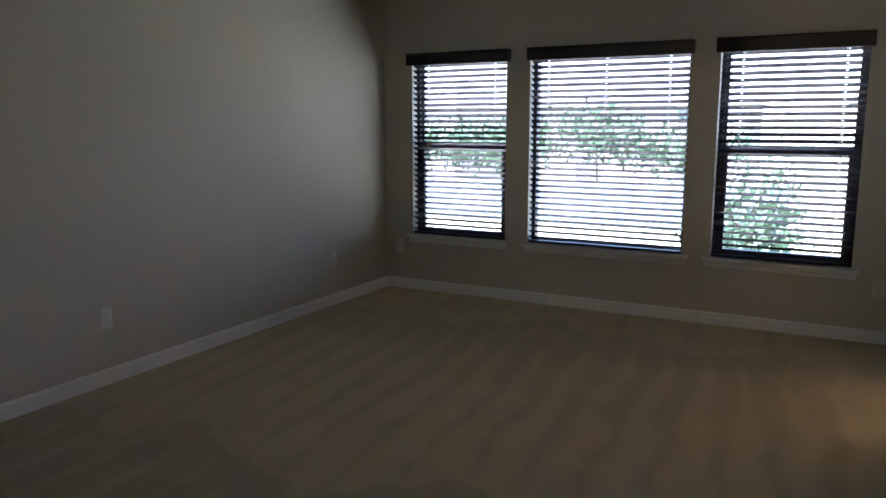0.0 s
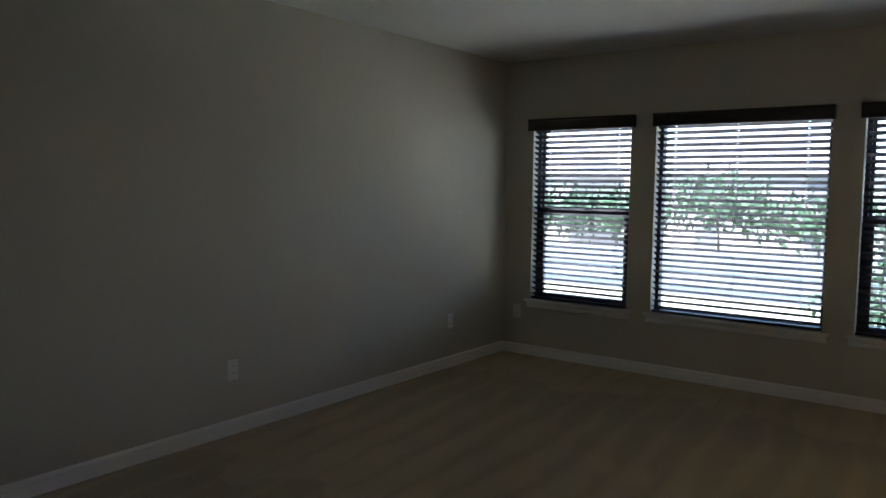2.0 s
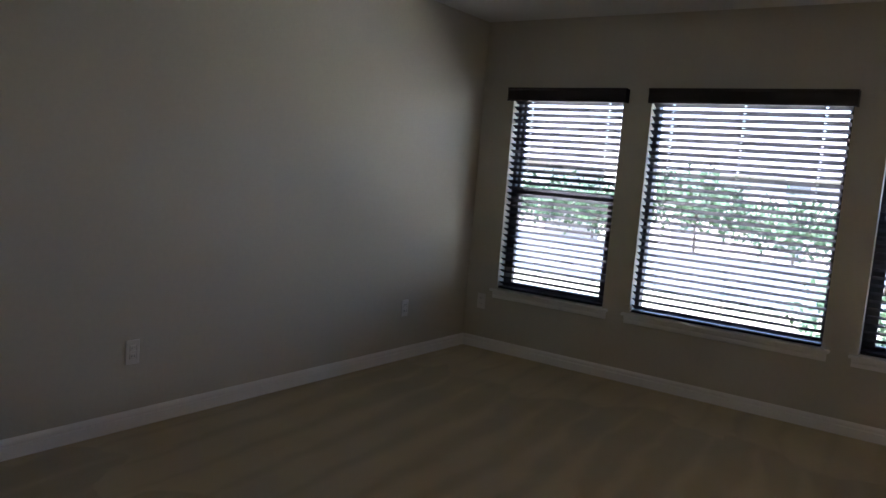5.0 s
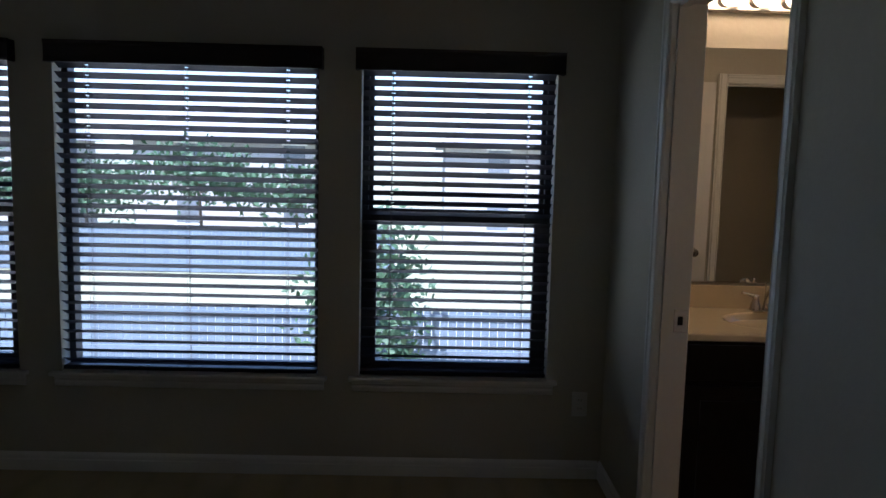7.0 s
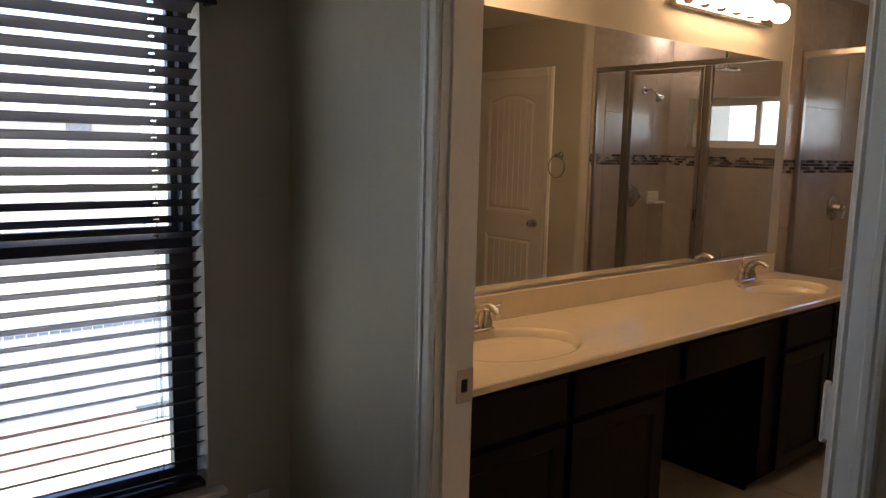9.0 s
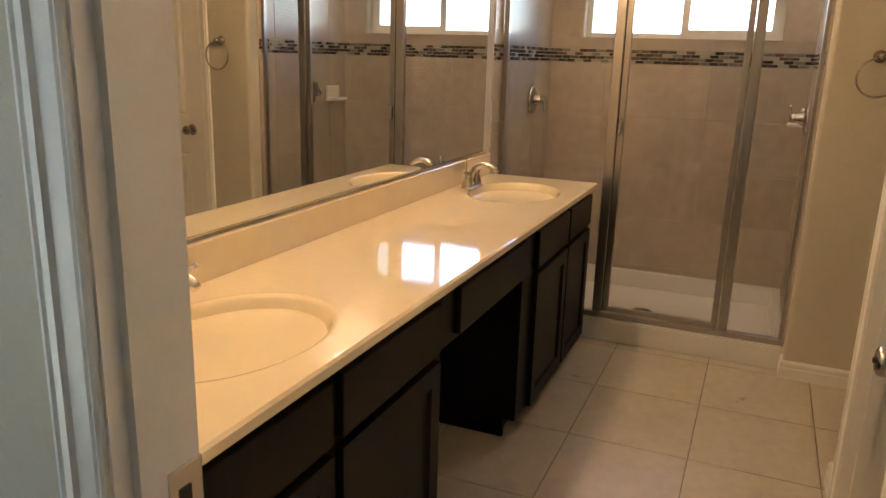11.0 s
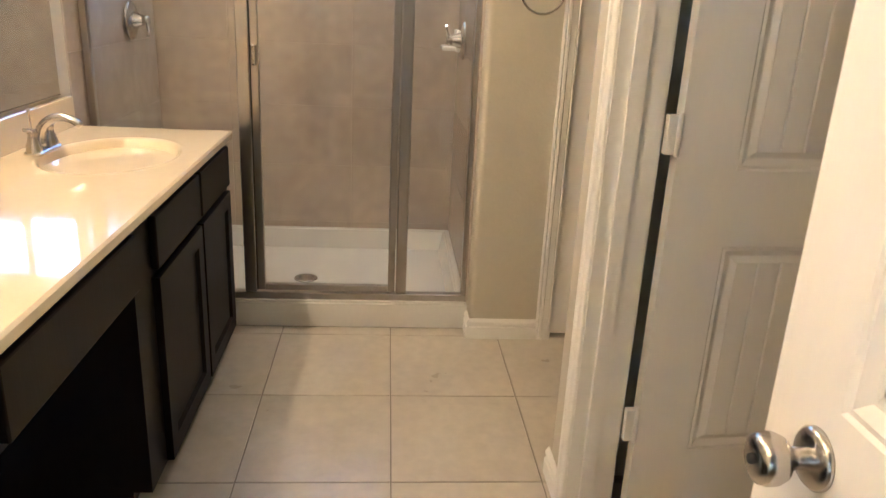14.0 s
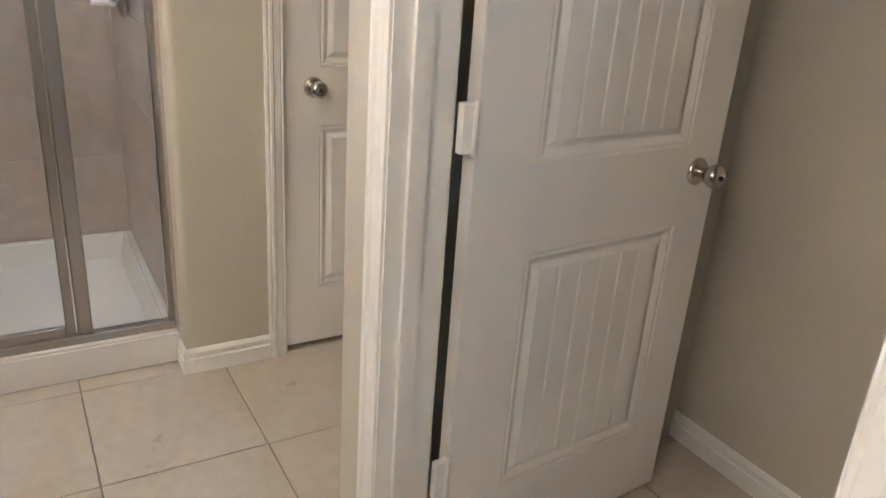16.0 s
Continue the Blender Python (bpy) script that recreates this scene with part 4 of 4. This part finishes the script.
def fence(y, x0, x1):
    e = empty("wooden_fence", ((x0 + x1) / 2, y, GZ), "tall weathered blue-grey picket fence", "fence")
    for z in (0.3, 1.0, 1.65):
        under("fence_rail", boxes((x0, y - 0.045, GZ + z, x1, y - 0.012, GZ + z + 0.09)), CEDAR, e)
    me, n = None, int((x1 - x0) / 0.145)
    for i in range(n):
        if me is None:
            bm = bmesh.new()
            v = [bm.verts.new(c) for c in ((-0.068, 0, 0.04), (0.068, 0, 0.04), (0.068, 0, 1.76), (0.04, 0, 1.83), (-0.04, 0, 1.83), (-0.068, 0, 1.76))]
            f = bm.faces.new(v)
            r = bmesh.ops.extrude_face_region(bm, geom=[f])
            bmesh.ops.translate(bm, verts=[g for g in r["geom"] if isinstance(g, bmesh.types.BMVert)], vec=(0, 0.018, 0))
            ob = part("picket", bm, CEDAR, e)
            me = ob.data
        else:
            ob = new("picket", me)
            ob.parent = e
        ob.location = (x0 - (x0 + x1) / 2 + 0.07 + i * 0.145, -0.012, random.uniform(-0.01, 0.01))


fence(15.0, -14, 14)
fence(30.5, -19, -1)
tagged(part("road", boxes((-60, 17.5, GZ - 0.1, 60, 23.5, GZ + 0.02)), CONCRETE), "pale concrete street beyond the fence", "road", kind="structure")
garden_wall = tagged(part("garden_wall", soft_box(0.6, 14.0, GZ, 3.3, 14.3, GZ + 0.55, 0.02), BRICK), "low orange brick garden wall before the fence", "wall")


def tree(x, y, h, r, seed):
    rnd = random.Random(seed)
    e = empty("tree", (x, y, GZ), "leafy green garden tree with open crown", "tree", "garden trees")
    bm = tube(bmesh.new(), [(0, 0, -0.05), (0.03, 0.02, h * 0.25), (-0.04, 0.05, h * 0.5), (0.02, 0, h * 0.85)], [0.10, 0.08, 0.05, 0.02], 10)
    trunk = part("trunk", bm, BARK, e)
    tips = []
    for k in range(11):
        a, z = k * 2.4, h * ((0.35 + 0.05 * k) if h < 4 else (0.58 + 0.022 * k))
        d = r * rnd.uniform(0.5, 0.95) * (1 - 0.35 * abs(k - 4) / 7)
        tip = Vector((d * math.cos(a), d * math.sin(a), z + d * (0.55 if h < 4 else 0.12)))
        part("limb", tube(bmesh.new(), [(0, 0, z * 0.9), tip * 0.5 + Vector((0, 0, z * 0.45)), tip], [0.05, 0.03, 0.012], 7), BARK, trunk)
        tips.append(tip)
    verts, faces = [], []
    for k in range(1700 if h < 4 else 1300):
        c = tips[rnd.randrange(len(tips))] * rnd.uniform(0.75, 1.08)
        c = Vector((c.x * 1.0, c.y, c.z)) + Vector([rnd.gauss(0, r * q) for q in ((0.22, 0.22, 0.22) if h < 4 else (0.24, 0.24, 0.13))])
        u = Vector([rnd.gauss(0, 1) for _ in range(3)]).normalized()
        w = u.orthogonal().normalized()
        s = rnd.uniform(0.05, 0.11) * (1 if h < 4 else 1.9)
        n = len(verts)
        verts += [c - u * s, c + w * s * 0.5, c + u * s, c - w * s * 0.5]
        faces.append((n, n + 1, n + 2, n + 3))
    me = bpy.data.meshes.new("crown")
    me.from_pydata([tuple(v) for v in verts], [], faces)
    me.materials.append(LEAF)
    ob = new("crown", me)
    ob.parent = e


tree(-0.6, 13.6, 3.6, 1.0, 3)
# a loose row of street trees, crowns touching
for k in range(6):
    lean = random.Random(40 + k)
    tree(-27 + 4.4 * k + lean.uniform(-0.9, 0.9), 34 + lean.uniform(-1.2, 1.6), lean.uniform(4.5, 5.7), lean.uniform(2.3, 2.9), 50 + k)


def far_house(x0, x1, y0, y1, h):
    e = empty("neighbour_house", ((x0 + x1) / 2, y0, GZ), "tan two-storey house beyond the fence", "house")
    under("house_wall", boxes((x0, y0, GZ, x1, y1, GZ + h)), SIDING, e)
    bm = bmesh.new()
    o, ridge, ym = 0.5, 2.2, (y0 + y1) / 2
    v = [bm.verts.new(c) for c in ((x0 - o, y0 - o, GZ + h), (x1 + o, y0 - o, GZ + h), (x1 + o, y1 + o, GZ + h), (x0 - o, y1 + o, GZ + h), (x0 + 2, ym, GZ + h + ridge), (x1 - 2, ym, GZ + h + ridge))]
    for fc in ((0, 1, 5, 4), (1, 2, 5), (2, 3, 4, 5), (3, 0, 4), (3, 2, 1, 0)):
        bm.faces.new([v[i] for i in fc])
    under("roof", bm, ROOF, e)
    n = 2
    for i in range(n):
        for z in ([1.0, 3.8] if h > 4.5 else [1.0]):
            xc = x0 + (x1 - x0) * (i + 0.5) / n
            w = under("house_window", boxes((xc - 0.55, y0 - 0.03, GZ + z, xc + 0.55, y0 - 0.004, GZ + z + 1.3)), SKYGLASS, e)
            under("window_trim", boxes((xc - 0.65, y0 - 0.05, GZ + z - 0.1, xc + 0.65, y0 - 0.004, GZ + z), (xc - 0.65, y0 - 0.05, GZ + z + 1.3, xc + 0.65, y0 - 0.004, GZ + z + 1.4)), TRIM, w)


far_house(-30, -20, 40, 48, 5.2)
far_house(-15, -4, 41, 49, 5.2)
far_house(1, 12, 40.5, 49, 5.2)
far_house(17, 28, 41, 49, 5.2)

# ---- pieces: floor and wall tiles ----
TILE_X, TILE_Y, JOINT = 0.490, 0.443, 0.004


def tile_mesh(w, d, h, r=0.0015):
    bm = boxes((-w / 2, -d / 2, 0, w / 2, d / 2, h))
    top = [e for e in bm.edges if all(v.co.z > h - 1e-6 for v in e.verts)]
    bmesh.ops.bevel(bm, geom=top, offset=r, segments=1, affect="EDGES")
    return bm


def lay(parent, name, mat, pieces, m):
    """Rectangles (u0, v0, u1, v1) laid on the plane of m; alike sizes share one mesh."""
    meshes = {}
    for u0, v0, u1, v1 in pieces:
        key = (round(u1 - u0, 4), round(v1 - v0, 4))
        if key not in meshes:
            ob = part(name, tile_mesh(u1 - u0, v1 - v0, 0.0065), mat, parent)
            meshes[key] = ob.data
        else:
            ob = new(name, meshes[key])
            ob.parent = parent
        ob.matrix_local = m @ pose((u0 + u1) / 2, (v0 + v1) / 2, random.uniform(0, 0.0004))


def cut(cells, regions, joint):
    out = []
    for u0, v0, u1, v1 in cells:
        for a0, b0, a1, b1 in regions:
            p, q, r, s = max(u0, a0), max(v0, b0), min(u1, a1), min(v1, b1)
            if r - p > 0.015 and s - q > 0.015:
                out.append((p + joint / 2, q + joint / 2, r - joint / 2, s - joint / 2))
    return out


TX0, TY0 = 3.733, 4.336          # a joint crossing
cells = [(TX0 + i * TILE_X, TY0 + j * TILE_Y, TX0 + (i + 1) * TILE_X, TY0 + (j + 1) * TILE_Y) for i in range(-7, 3) for j in range(-5, 4)]
JX = TX0 - TILE_X
regions = [(XR + 0.05, DOOR_A, XB, DOOR_B), (XB, WC_N, JX, YW), (XB, 2.75, JX, WC_S), (WC_A, WC_S, WC_B, WC_N), (JX, 2.75, XF - 0.001, YW)]
lay(bpy.data.objects["floor_bathroom"], "floor_tile", FLOOR_TILE, cut(cells, regions, JOINT), pose(0, 0, -0.0065))

ZB0, ZB1 = 1.388, 1.468          # mosaic band


def tiled_wall(name, u0, u1, m, holes, off):
    """Grout bed, large tiles and a mosaic band; local x along the wall, y up, z out of it."""
    bed = part(name, boxes(*[(a, b, -0.008, c, d, 0.0) for a, b, c, d in frame_cells(u0, u1, holes)]), TILE_GROUT)
    tagged(bed, "taupe shower wall tiles with a mosaic band", "tiled wall", kind="structure")
    bed.matrix_world = m
    W, Hh = 0.605, 0.305
    rows = [(ZB0 - (k + 1) * Hh, ZB0 - k * Hh) for k in range(5)] + [(ZB1 + k * Hh, ZB1 + (k + 1) * Hh) for k in range(4)]
    cells = [(off + i * W, lo, off + (i + 1) * W, hi) for i in range(-12, 14) for lo, hi in rows]
    regions = frame_cells(u0, u1, holes)
    lay(bed, "wall_tile", WALL_TILE, cut(cells, regions, 0.003), pose(0, 0, -0.0045))
    sx, sz = 0.052, (ZB1 - ZB0) / 4
    small = [(u0 + (i + 0.5 * (k % 2)) * sx, ZB0 + k * sz, u0 + (i + 1 + 0.5 * (k % 2)) * sx, ZB0 + (k + 1) * sz) for k in range(4) for i in range(-1, int((u1 - u0) / sx) + 1)]
    lay(bed, "mosaic_tile", MOSAIC, cut(small, [(u0, ZB0, u1, ZB1)], 0.003), pose(0, 0, -0.0045))


def frame_cells(u0, u1, holes):
    z0, z1 = RIM_Z - 0.01, ZC
    if not holes:
        return [(u0, z0, u1, z1)]
    a, b, lo, hi = holes[0]
    return [(u0, z0, u1, lo), (u0, hi, u1, z1), (u0, lo, a, hi), (b, lo, u1, hi)]


tiled_wall("shower_wall_north", 0.0, XS - XC, Matrix.Translation((XC, YW - 0.004, 0)) @ pose(0, 0, 0, 90, 0, 0), [], 0.12)
tiled_wall("shower_wall_south", 0.0, XS - XC - 0.09, Matrix.Translation((XS, YE_C + 0.008, 0)) @ pose(0, 0, 0, 90, 0, 180), [], 0.2)
tiled_wall("shower_wall_back", 0.0, YW - YE_C, Matrix.Translation((XS + 0.008, YW, 0)) @ pose(0, 0, 0, 90, 0, -90), [(YW - SHWIN[1], YW - SHWIN[0], SHWIN[2], SHWIN[3])], 0.35)
part("window_return", boxes((XS + 0.001, SHWIN[0], SHWIN[2] - 0.004, XS + 0.085, SHWIN[1], SHWIN[2] + 0.003)), WALL_TILE, win)
